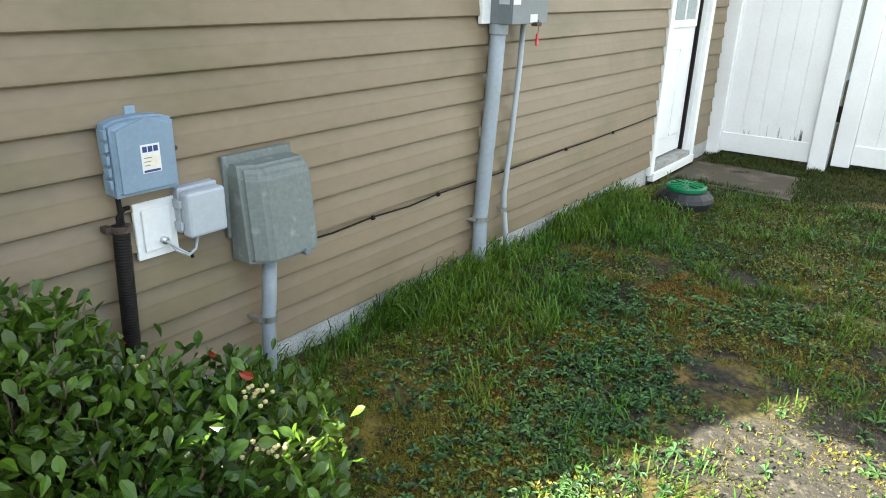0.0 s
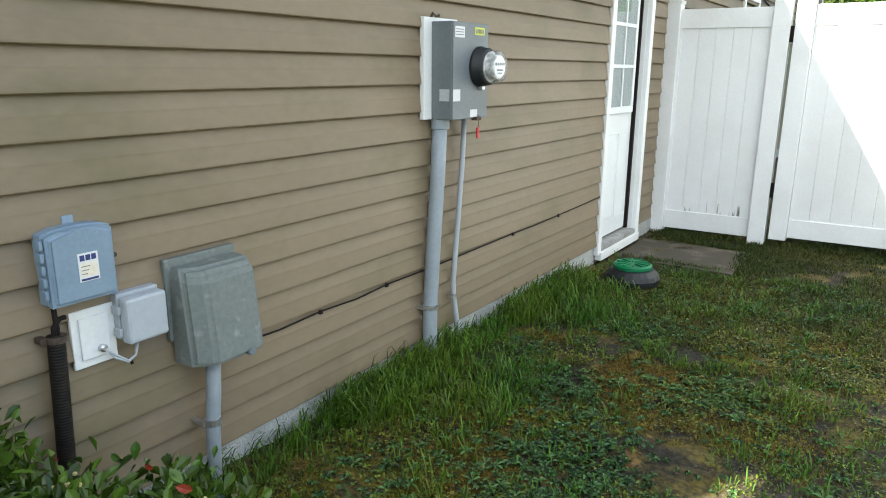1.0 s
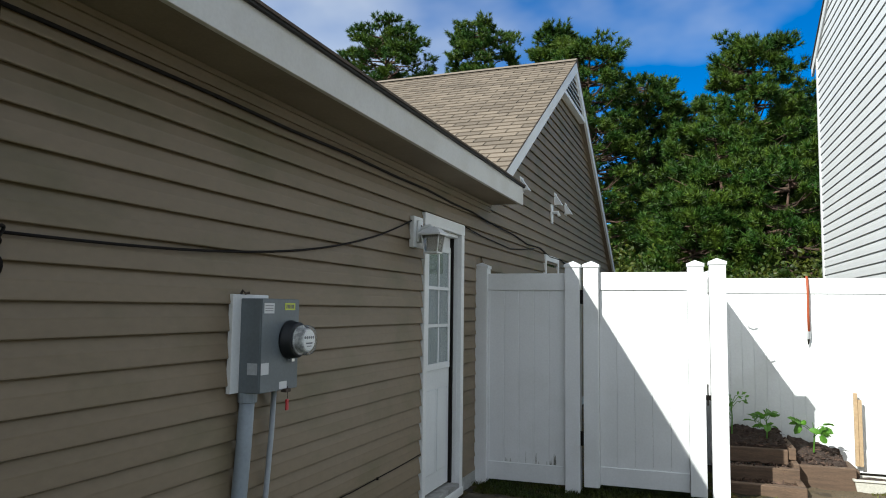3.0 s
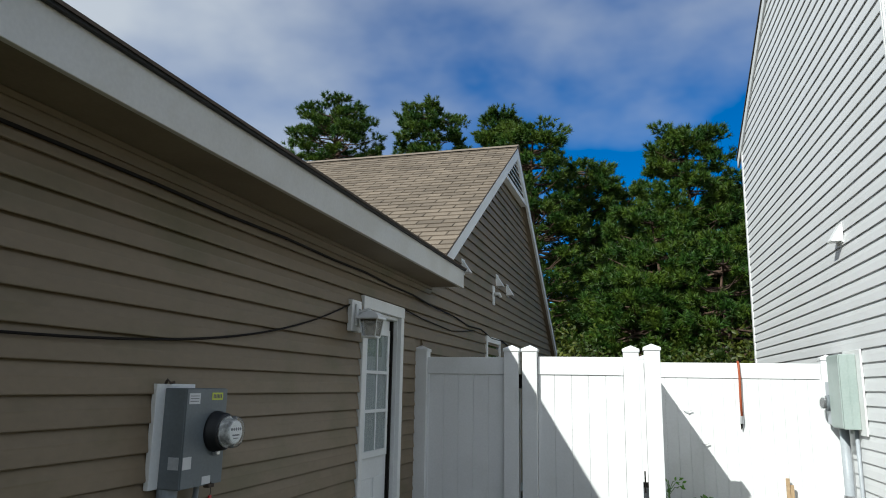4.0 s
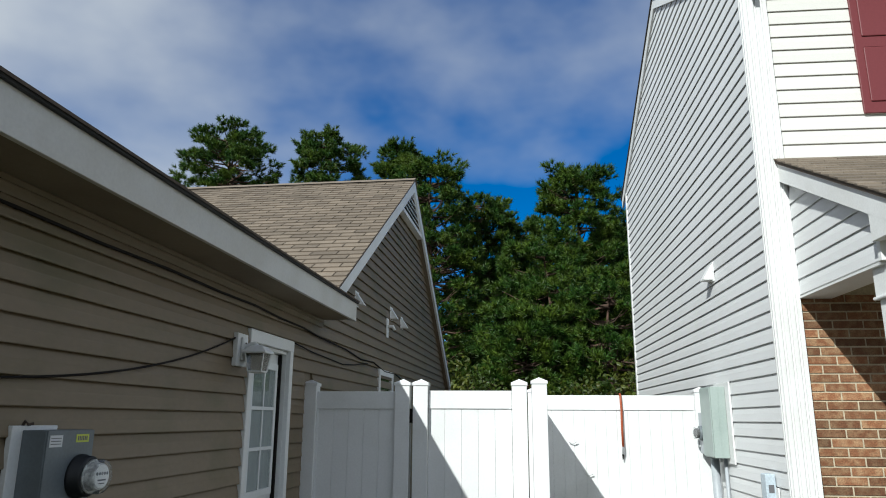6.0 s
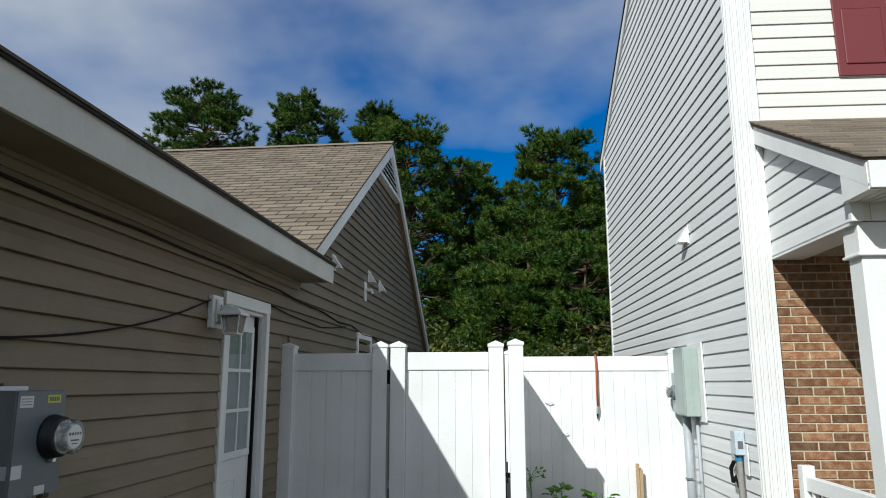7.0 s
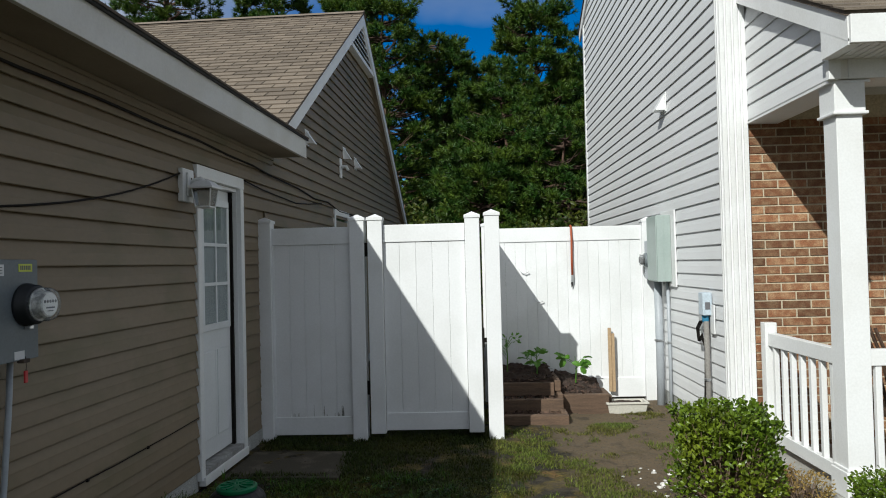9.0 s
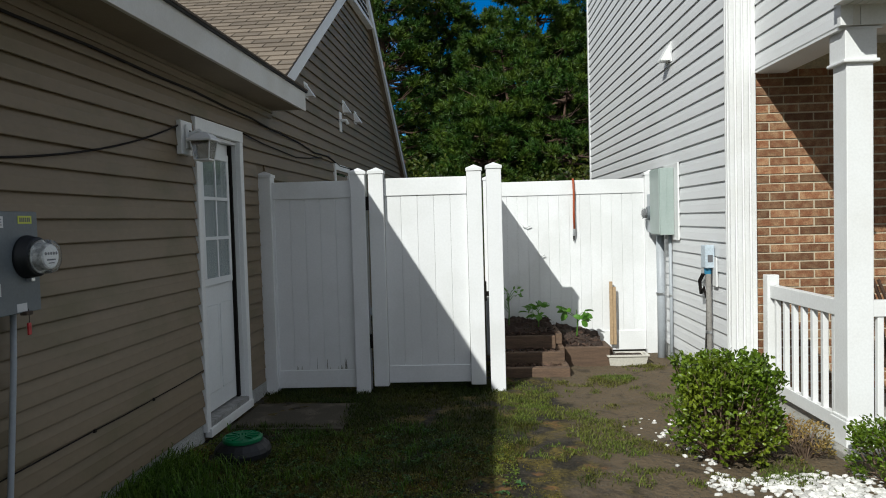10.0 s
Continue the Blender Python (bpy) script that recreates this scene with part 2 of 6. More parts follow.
def ground_mat():
    """Yard soil: damp dark earth, yellow-brown moss in patches, bare sandy dirt where it is worn."""
    m = mat("yard_soil", (0.016, 0.013, 0.007), 0.95, 0.7, 5.0, (0.085, 0.064, 0.011), 0.85, 45.0, 1.0, edge=(0.45, 0.58))
    n, l = m.node_tree.nodes, m.node_tree.links
    b = n["Principled BSDF"]
    col = b.inputs["Base Color"].links[0].from_socket
    geo = n.new("ShaderNodeNewGeometry")

    def noisy(scale, detail):
        t = n.new("ShaderNodeTexNoise")
        t.inputs["Scale"].default_value, t.inputs["Detail"].default_value = scale, detail
        l.new(geo.outputs["Position"], t.inputs["Vector"])
        return t.outputs["Fac"]

    def math_node(op, a, c):
        k = n.new("ShaderNodeMath")
        k.operation = op
        for i, v in enumerate((a, c)):
            if isinstance(v, float):
                k.inputs[i].default_value = v
            else:
                l.new(v, k.inputs[i])
        return k.outputs[0]

    def ramp(v, a, c):
        k = n.new("ShaderNodeMapRange")
        k.interpolation_type = "SMOOTHSTEP"
        k.inputs["From Min"].default_value, k.inputs["From Max"].default_value = a, c
        l.new(v, k.inputs["Value"])
        return k.outputs[0]

    def blend(fac, base, rgb):
        k = n.new("ShaderNodeMix")
        k.data_type = "RGBA"
        k.inputs[7].default_value = (*rgb, 1)
        l.new(fac, k.inputs[0])
        l.new(base, k.inputs[6])
        return k.outputs[2]

    sep = n.new("ShaderNodeSeparateXYZ")
    l.new(geo.outputs["Position"], sep.inputs[0])
    dist = n.new("ShaderNodeVectorMath")
    dist.operation = "DISTANCE"
    dist.inputs[1].default_value = (1.80, -2.85, 0.0)
    l.new(geo.outputs["Position"], dist.inputs[0])
    worn = ramp(dist.outputs["Value"], 1.05, 0.30)
    path = ramp(sep.outputs["X"], 1.7, 3.0)
    base = math_node("ADD", math_node("MULTIPLY", math_node("MAXIMUM", worn, path), 0.55), noisy(3.1, 9.0))
    sand = ramp(base, 0.74, 0.98)
    cush = n.new("ShaderNodeVectorMath")
    cush.operation = "DISTANCE"
    cush.inputs[1].default_value = (0.5, -3.2, 0.0)
    l.new(geo.outputs["Position"], cush.inputs[0])
    mossy = math_node("MULTIPLY", ramp(cush.outputs["Value"], 0.75, 0.2), ramp(noisy(11.0, 7.0), 0.40, 0.56))
    col = blend(mossy, col, (0.125, 0.092, 0.012))
    orange = ramp(noisy(4.3, 5.0), 0.62, 0.70)
    col = blend(math_node("MULTIPLY", orange, 0.7), col, (0.17, 0.085, 0.03))
    col = blend(sand, col, (0.034, 0.029, 0.021))
    col = blend(math_node("MULTIPLY", sand, path), col, (0.105, 0.076, 0.044))
    grit = math_node("MULTIPLY", sand, ramp(noisy(38.0, 9.0), 0.52, 0.66))
    col = blend(grit, col, (0.078, 0.064, 0.044))
    dark = ramp(noisy(7.0, 8.0), 0.56, 0.68)
    col = blend(math_node("MULTIPLY", dark, 0.75), col, (0.036, 0.027, 0.017))
    front = ramp(sep.outputs["Y"], -4.9, -6.0)
    col = blend(math_node("MULTIPLY", front, 0.85), col, (0.045, 0.062, 0.012))
    l.new(col, b.inputs["Base Color"])
    bp = n.new("ShaderNodeBump")
    bp.inputs["Strength"].default_value, bp.inputs["Distance"].default_value = 1.0, 0.02
    l.new(noisy(26.0, 9.0), bp.inputs["Height"])
    l.new(b.inputs["Normal"].links[0].from_socket, bp.inputs["Normal"])
    l.new(bp.outputs["Normal"], b.inputs["Normal"])
    return m


SOIL_YARD = ground_mat()


def glass_mat(name, tint, rough, alpha):
    m = bpy.data.materials.new(name)
    m.use_nodes = True
    b = m.node_tree.nodes["Principled BSDF"]
    b.inputs["Base Color"].default_value = (*tint, 1)
    b.inputs["Roughness"].default_value = rough
    b.inputs["Transmission Weight"].default_value = alpha
    b.inputs["IOR"].default_value = 1.45 if "meter" not in name else 1.12
    return m


GLASS = glass_mat("window_glass", (0.9, 0.95, 0.95), 0.02, 0.95)
METER_GLASS = glass_mat("meter_glass", (0.95, 0.97, 0.97), 0.05, 0.9)
FROSTED = glass_mat("lantern_glass", (0.42, 0.40, 0.36), 0.25, 0.8)


# ---- mesh helpers ----
def part(name, bm, material, parent=None, label="", smooth=False):
    """Link a bmesh as one mesh object under a thing or a part."""
    me = bpy.data.meshes.new(name)
    bmesh.ops.recalc_face_normals(bm, faces=bm.faces)
    bm.to_mesh(me)
    bm.free()
    me.materials.append(material)
    if smooth:
        for p in me.polygons:
            p.use_smooth = True
    ob = new(name, me)
    if parent:
        ob.parent = parent
    return tagged(ob, label)


def raw(name, verts, faces, material, parent=None, label=""):
    me = bpy.data.meshes.new(name)
    me.from_pydata(verts, [], faces)
    me.materials.append(material)
    ob = new(name, me)
    if parent:
        ob.parent = parent
    return tagged(ob, label)


def thing(name, at, label, category, group="", kind="", turn=0.0):
    ob = new(name)
    ob.empty_display_size = 0.05
    ob.matrix_basis = pose(*at, 0, 0, turn)
    return tagged(ob, label, category, group, kind)


def box(bm, x0, x1, y0, y1, z0, z1, bevel=0.0):
    r = bmesh.ops.create_cube(bm, size=1.0)["verts"]
    for v in r:
        v.co = Vector(((x0 + x1) / 2 + v.co.x * (x1 - x0), (y0 + y1) / 2 + v.co.y * (y1 - y0), (z0 + z1) / 2 + v.co.z * (z1 - z0)))
    if bevel:
        es = list({e for v in r for e in v.link_edges})
        bmesh.ops.bevel(bm, geom=es, offset=bevel, segments=2, affect="EDGES", profile=0.5)
    return bm


def boxed(*a, bevel=0.0):
    return box(bmesh.new(), *a, bevel=bevel)


def prism(bm, pts, axis, a, b):
    """Extrude a polygon of 2D points along an axis from a to b."""
    def at(p, q):
        return {"x": (q, p[0], p[1]), "y": (p[0], q, p[1]), "z": (p[0], p[1], q)}[axis]
    lo, hi = [bm.verts.new(at(p, a)) for p in pts], [bm.verts.new(at(p, b)) for p in pts]
    bm.faces.new(lo)
    bm.faces.new(hi[::-1])
    for i in range(len(pts)):
        j = (i + 1) % len(pts)
        bm.faces.new((lo[i], hi[i], hi[j], lo[j]))
    return bm


def tube(bm, path, r, sides=10, cap=True):
    """A round tube along a path; r is one radius or one for each point."""
    pts = [Vector(p) for p in path]
    rs = r if isinstance(r, (list, tuple)) else [r] * len(pts)
    rings, up = [], None
    for i, p in enumerate(pts):
        d = (pts[min(i + 1, len(pts) - 1)] - pts[max(i - 1, 0)]).normalized()
        if up is None or abs(up.dot(d)) > 0.98:
            up = Vector((1, 0, 0)) if abs(d.x) < 0.8 else Vector((0, 1, 0))
        u = (up - d * up.dot(d)).normalized()
        w = d.cross(u)
        up = u
        rings.append([bm.verts.new(p + rs[i] * (math.cos(2 * math.pi * k / sides) * u + math.sin(2 * math.pi * k / sides) * w)) for k in range(sides)])
    for a, b in zip(rings, rings[1:]):
        for k in range(sides):
            bm.faces.new((a[k], a[(k + 1) % sides], b[(k + 1) % sides], b[k]))
    if cap:
        bm.faces.new(rings[0][::-1])
        bm.faces.new(rings[-1])
    return bm


def lathe(bm, profile, centre, axis="z", sides=24):
    """Turn a profile of (radius, height) round an axis."""
    c = Vector(centre)
    rings = []
    for r, h in profile:
        ring = []
        for k in range(sides):
            u, w = r * math.cos(2 * math.pi * k / sides), r * math.sin(2 * math.pi * k / sides)
            ring.append(bm.verts.new(c + (Vector((u, w, h)) if axis == "z" else Vector((h, u, w)))))
        rings.append(ring)
    for a, b in zip(rings, rings[1:]):
        for k in range(sides):
            bm.faces.new((a[k], a[(k + 1) % sides], b[(k + 1) % sides], b[k]))
    bm.faces.new(rings[0][::-1])
    bm.faces.new(rings[-1])
    return bm


def ground_z(x, y):
    """Height of the yard: nearly flat, small bumps, a slight bank along the tan wall."""
    bumps = 0.018 * noise.noise(Vector((x * 1.3, y * 1.3, 0.3))) + 0.010 * noise.noise(Vector((x * 4, y * 4, 2.0)))
    bumps += 0.012 * noise.noise(Vector((x * 8, y * 8, 5.0))) + 0.006 * noise.noise(Vector((x * 19, y * 19, 7.0)))
    bank = 0.035 * max(0.0, 1 - (x - 0.04 * (y - 0.5)) / 0.55) * (1 if y < -0.3 else max(0.0, 1 - (y + 0.3) / 0.3)) if x > -0.5 else 0.0
    far = max(abs(x - 2) - 6, abs(y) - 8, 0)
    return (bumps + bank) * (1 if far == 0 else max(0.0, 1 - far / 4))


# ---- ground ----
gx = [-150, -60, -25, -12, -6] + [-3 + 0.12 * i for i in range(25)] + [0.04 * i for i in range(98)] + [3.94 + 0.12 * i for i in range(19)] + [7, 9, 14, 25, 60, 150]
gy = [-150, -60, -25, -12, -8] + [-6 + 0.12 * i for i in range(13)] + [-4.44 + 0.04 * i for i in range(174)] + [2.6 + 0.15 * i for i in range(12)] + [4.6, 5.5, 7, 9, 14, 25, 60, 150, 300]
gv = [(x, y, ground_z(x, y)) for y in gy for x in gx]
gn = len(gx)
gf = [(j * gn + i, j * gn + i + 1, (j + 1) * gn + i + 1, (j + 1) * gn + i) for j in range(len(gy) - 1) for i in range(gn - 1)]
ground = raw("ground", gv, gf, SOIL_YARD)
for p in ground.data.polygons:
    p.use_smooth = True
tagged(ground, "mossy yard of thin grass, weeds and bare sandy dirt", "ground", kind="structure")

# ---- tan house ----
COURSE, BOTTOM = 0.1172, 0.1375
HOUSE_FRONT, HOUSE_FAR = -5.28, 10.4
PEAK_Y, PEAK_Z, EAVE_Y, EAVE_Z = 5.89, 5.38, 1.46, 2.65
FAR_Y, FAR_SLOPE = 10.55, 0.64
LEAN = 0.04
TURN = Matrix.Translation((0, 0.5, 0)) @ Matrix.Rotation(-math.atan(LEAN), 4, "Z") @ Matrix.Translation((0, -0.5, 0))


def wall_x(y):
    """Where the tan wall stands: the house is turned a little against the fence."""
    return LEAN * (y - 0.5)


RX = 0.125
SLOPE = (PEAK_Z - EAVE_Z) / (PEAK_Y - EAVE_Y)
house = thing("house", (0, 0, 0), "tan vinyl-sided single-storey house with a brown shingle roof", "house")


def lap(bm, x, y0, y1, z, h=COURSE, out=1, axis="y", cut=(0.0, 0.0), deep=1.0):
    """One lapped siding board: lower edge proud, slight bevel step half way; cut shortens the upper edge at the ends."""
    prof = [(-0.009, 0.008), (0.016, 0.002), (0.019, 0.0), (0.0225, 0.003), (0.0225, 0.009), (0.015, h * 0.50), (0.0145, h * 0.56), (0.003, h * 0.94), (-0.004, h + 0.008), (-0.009, h + 0.010)]
    lo, hi = [], []
    for px, pz in prof:
        px *= deep
        f = min(1.0, pz / h)
        a, b = y0 + cut[0] * f, y1 - cut[1] * f
        if axis == "y":
            lo.append(bm.verts.new((x + out * px, a, z + pz)))
            hi.append(bm.verts.new((x + out * px, b, z + pz)))
        else:
            lo.append(bm.verts.new((a, x + out * px, z + pz)))
            hi.append(bm.verts.new((b, x + out * px, z + pz)))
    bm.faces.new(lo)
    bm.faces.new(hi[::-1])
    for i in range(len(prof)):
        j = (i + 1) % len(prof)
        bm.faces.new((lo[i], hi[i], hi[j], lo[j]))
    return bm


bm = bmesh.new()
box(bm, -0.16, -0.010, HOUSE_FRONT, 0.04, 0.0, 2.58)
box(bm, -0.16, -0.010, 0.875, HOUSE_FAR, 0.0, 2.58)
box(bm, -0.16, -0.010, 0.04, 0.875, 2.21, 2.58)
box(bm, -0.16, -0.010, 0.04, 0.875, 0.0, 0.075)
prism(bm, [(EAVE_Y - 0.05, 2.58), (PEAK_Y, PEAK_Z - 0.16), (FAR_Y, 2.50)], "x", -0.16, -0.010)
wall = part("wall", bm, TAN, house, "tan vinyl lap siding")
part("foundation", box(box(bmesh.new(), -0.15, -0.002, HOUSE_FRONT, 0.04, -0.2, BOTTOM + 0.01), -0.15, -0.002, 0.88, HOUSE_FAR, -0.2, BOTTOM + 0.01), FOUNDATION, house, "rough pale concrete foundation")
# remaining walls that close the house
bm = bmesh.new()
box(bm, -9.0, -0.17, HOUSE_FRONT, HOUSE_FRONT + 0.15, 0, 2.58)
prism(bm, [(-9.0, 2.58), (-4.5, 4.95), (-0.17, 2.58)], "y", HOUSE_FRONT, HOUSE_FRONT + 0.15)
box(bm, -9.15, -9.0, HOUSE_FRONT, HOUSE_FAR, 0, 2.58)
box(bm, -9.0, -0.17, HOUSE_FAR - 0.15, HOUSE_FAR, 0, 2.58)
part("far_wall", bm, TAN, house)
# roofs: main slope over the wall, and the cross gable
def near_z(x):
    return 2.706 + 0.5 * (0.36 - x)
def gable_z(y):
    return PEAK_Z - (SLOPE if y < PEAK_Y else FAR_SLOPE) * abs(y - PEAK_Y)
def slab(bm, pts, thick):
    top, low = [bm.verts.new(p) for p in pts], [bm.verts.new((p[0], p[1], p[2] - thick)) for p in pts]
    bm.faces.new(top)
    bm.faces.new(low[::-1])
    for i in range(len(pts)):
        j = (i + 1) % len(pts)
        bm.faces.new((top[i], low[i], low[j], top[j]))
    return bm
xr = 0.36 - (PEAK_Z - 2.703) / 0.5
EAVE_END = 1.73
xk = 0.36 - (gable_z(EAVE_END) - 2.703) / 0.5
bm = slab(bmesh.new(), [(x, y, near_z(x)) for x, y in ((0.36, -5.6), (0.36, EAVE_END), (xk, EAVE_END), (xr, PEAK_Y), (xr, -5.6))], 0.014)
slab(bm, [(xr, -5.6, near_z(xr)), (xr, HOUSE_FAR, near_z(xr)), (-9.4, HOUSE_FAR, 2.7), (-9.4, -5.6, 2.7)], 0.035)
part("roof", bm, ROOF_BASE, house, "brown asphalt shingle roof")
gable_roof = part("gable_roof", slab(slab(bmesh.new(), [(RX, EAVE_Y - 0.02, gable_z(EAVE_Y - 0.02)), (RX, PEAK_Y, PEAK_Z), (xr, PEAK_Y, PEAK_Z)], 0.03), [(RX, PEAK_Y, PEAK_Z), (RX, FAR_Y, gable_z(FAR_Y)), (-9, FAR_Y, gable_z(FAR_Y)), (-9, PEAK_Y, PEAK_Z)], 0.03), ROOF_BASE, house, "tan-brown three-tab asphalt shingles")
part("ridge_cap", prism(bmesh.new(), [(PEAK_Y - 0.16, PEAK_Z - 0.055), (PEAK_Y, PEAK_Z + 0.03), (PEAK_Y + 0.16, PEAK_Z - 0.055), (PEAK_Y, PEAK_Z + 0.012)], "x", -8, RX + 0.01), SHINGLE, house)
part("drip_edge", boxed(0.333, 0.352, -5.6, EAVE_END + 0.01, 2.680, 2.697, bevel=0.003), DARK_EDGE, house, "dark shingle edge")
part("fascia", boxed(0.305, 0.332, -5.6, EAVE_END, 2.515, 2.69, bevel=0.003), FASCIA, house, "white fascia board")
part("fascia_end", prism(bmesh.new(), [(-0.02, 2.528), (0.303, 2.528), (0.303, 2.71), (-0.02, 2.88)], "y", EAVE_END - 0.025, EAVE_END - 0.002), FASCIA, house)
bm = bmesh.new()
box(bm, 0.0, 0.303, -5.58, EAVE_END - 0.03, 2.528, 2.543)
part("soffit", bm, SOFFIT, house, "brown vented soffit")
part("frieze", box(box(bmesh.new(), 0.0, 0.022, HOUSE_FRONT, EAVE_END - 0.04, 2.455, 2.526), 0.0, 0.035, HOUSE_FRONT, EAVE_END - 0.04, 2.50, 2.524), TAN, house)
for s, nm in ((-1, "rake_board"), (1, "rake_board")):
    bm = bmesh.new()
    y0, y1 = PEAK_Y, (EAVE_Y + 0.21 if s < 0 else FAR_Y)
    a, b = PEAK_Z - 0.034, gable_z(y1) - 0.034
    prism(bm, [(y0, a), (y1, b), (y1, b - 0.15), (y0, a - 0.17)], "x", RX - 0.04, RX - 0.003)
    part(nm, bm, TRIM, house, "white rake trim board")
    bm = bmesh.new()
    prism(bm, [(y0, a - 0.13), (y1, b - 0.13), (y1, b - 0.145), (y0, a - 0.145)], "x", -0.005, RX - 0.042)
    part("rake_soffit", bm, SOFFIT, house)
gv_t = part("gable_vent", prism(bmesh.new(), [(PEAK_Y - 0.86, PEAK_Z - 0.74), (PEAK_Y, PEAK_Z - 0.21), (PEAK_Y + 0.84, PEAK_Z - 0.74)], "x", 0.0, 0.05), DARK_EDGE, house, "white triangular louvred gable vent")
part("vent_frame", prism(bmesh.new(), [(PEAK_Y - 0.9, PEAK_Z - 0.77), (PEAK_Y + 0.88, PEAK_Z - 0.77), (PEAK_Y + 0.8, PEAK_Z - 0.71), (PEAK_Y - 0.82, PEAK_Z - 0.71)], "x", 0.0, 0.11), TRIM, gv_t)
for i in range(6):
    zz = 0.69 - 0.080 * i
    part("slat", prism(bmesh.new(), [(0.045, PEAK_Z - zz + 0.03), (0.10, PEAK_Z - zz - 0.025), (0.10, PEAK_Z - zz - 0.012), (0.055, PEAK_Z - zz + 0.04)], "y", PEAK_Y - (zz - 0.19) * 1.55, PEAK_Y + (zz - 0.19) * 1.5), TRIM, gv_t)

# door with six-light glazing
door = part("door", boxed(-0.125, -0.08, 0.10, 0.93, 0.15, 2.13), DOOR, house, "white panelled door with a six-pane upper window")
part("doorway_back", boxed(-0.6, -0.55, -0.4, 1.5, 0.05, 2.4), mat("dim_room", (0.25, 0.24, 0.22)), house)
bm = bmesh.new()
box(bm, -0.004, 0.034, 0.0, 0.075, 0.08, 2.245, bevel=0.006)
box(bm, -0.004, 0.034, 0.955, 1.035, 0.08, 2.245, bevel=0.006)
box(bm, -0.004, 0.036, -0.005, 1.04, 2.16, 2.25, bevel=0.006)
part("door_trim", bm, TRIM, house, "white door casing")
bm = bmesh.new()
box(bm, -0.13, 0.0, 0.055, 0.078, 0.12, 2.16)
box(bm, -0.13, 0.0, 0.948, 0.972, 0.12, 2.16)
box(bm, -0.13, 0.0, 0.078, 0.948, 2.135, 2.158)
part("door_jamb", bm, TRIM, house)
part("threshold", boxed(-0.13, 0.03, 0.078, 0.95, 0.09, 0.135, bevel=0.006), mat("worn_aluminium_sill", (0.30, 0.30, 0.29), 0.6, 0.25, 15.0, (0.16, 0.15, 0.14), 0.6), house, "worn grey door sill")
part("sill_front", boxed(0.0, 0.05, 0.03, 1.01, 0.04, 0.10, bevel=0.004), TRIM, house, "peeling white sill board")
part("weatherstrip", boxed(-0.066, -0.035, 0.915, 0.948, 0.14, 2.13), BLACK, house)
gl0, gl1, gz0, gz1 = 0.26, 0.77, 1.12, 2.0
bm = bmesh.new()
for y0, y1, z0, z1 in ((gl0 - 0.05, gl1 + 0.05, gz0 - 0.05, gz0), (gl0 - 0.05, gl1 + 0.05, gz1, gz1 + 0.05), (gl0 - 0.05, gl0, gz0, gz1), (gl1, gl1 + 0.05, gz0, gz1)):
    box(bm, -0.082, -0.062, y0, y1, z0, z1, bevel=0.004)
part("glazing_frame", bm, DOOR, door)
bm = bmesh.new()
box(bm, -0.079, -0.064, (gl0 + gl1) / 2 - 0.012, (gl0 + gl1) / 2 + 0.012, gz0, gz1)
for k in (1, 2):
    zz = gz0 + k * (gz1 - gz0) / 3
    box(bm, -0.0785, -0.0635, gl0, (gl0 + gl1) / 2 - 0.0125, zz - 0.012, zz + 0.012)
    box(bm, -0.0785, -0.0635, (gl0 + gl1) / 2 + 0.0125, gl1, zz - 0.012, zz + 0.012)
part("muntin", bm, DOOR, door)
CURTAIN = mat("pale_curtain", (0.30, 0.33, 0.34), 0.8, 0.15, 4.0, (0.42, 0.45, 0.45), 0.7, 30.0, 0.1, stretch=(1, 14, 0.3))
part("curtain", boxed(-0.0795, -0.077, gl0, gl1, gz0, gz1), CURTAIN, door, "pale curtain behind glass")
for i in range(2):
    for k in range(3):
        y0 = gl0 + i * (gl1 - gl0) / 2
        z0 = gz0 + k * (gz1 - gz0) / 3
        pn = part("pane", boxed(-0.074, -0.071, y0 + 0.004, y0 + (gl1 - gl0) / 2 - 0.004, z0 + 0.004, z0 + (gz1 - gz0) / 3 - 0.004), GLASS, door)
        pn.visible_shadow = False
bm = bmesh.new()
for z0, z1 in ((0.28, 0.92),):
    for y0, y1 in ((0.24, 0.49), (0.54, 0.79)):
        box(bm, -0.083, -0.074, y0, y1, z0, z1, bevel=0.008)
part("panel", bm, DOOR, door)

for ob in [o for o in house.children if o.name.split(".")[0] in ("door", "door_trim", "door_jamb", "threshold", "sill_front", "weatherstrip")]:
    ob.location, ob.scale = (0.02 if ob is door else 0.0, 0.075 if ob is door else 0.022, -0.012), (1, 0.85, 1)

# gable window
win = part("window", box(box(box(box(bmesh.new(), 0.0, 0.035, 4.09, 4.95, 2.165, 2.24), 0.0, 0.034, 4.09, 4.155, 1.1, 2.165), 0.0, 0.034, 4.885, 4.95, 1.1, 2.165), 0.0, 0.034, 4.155, 4.885, 1.1, 1.17), TRIM, house, "white-framed window low under the gable")
part("pane", boxed(0.003, 0.008, 4.155, 4.885, 1.17, 2.165), mat("dark_window", (0.03, 0.045, 0.04), 0.08, 0.05, 3.0, spec=0.8, bump=0), win)
part("meeting_rail", boxed(0.008, 0.022, 4.155, 4.885, 1.66, 1.72), TRIM, win)

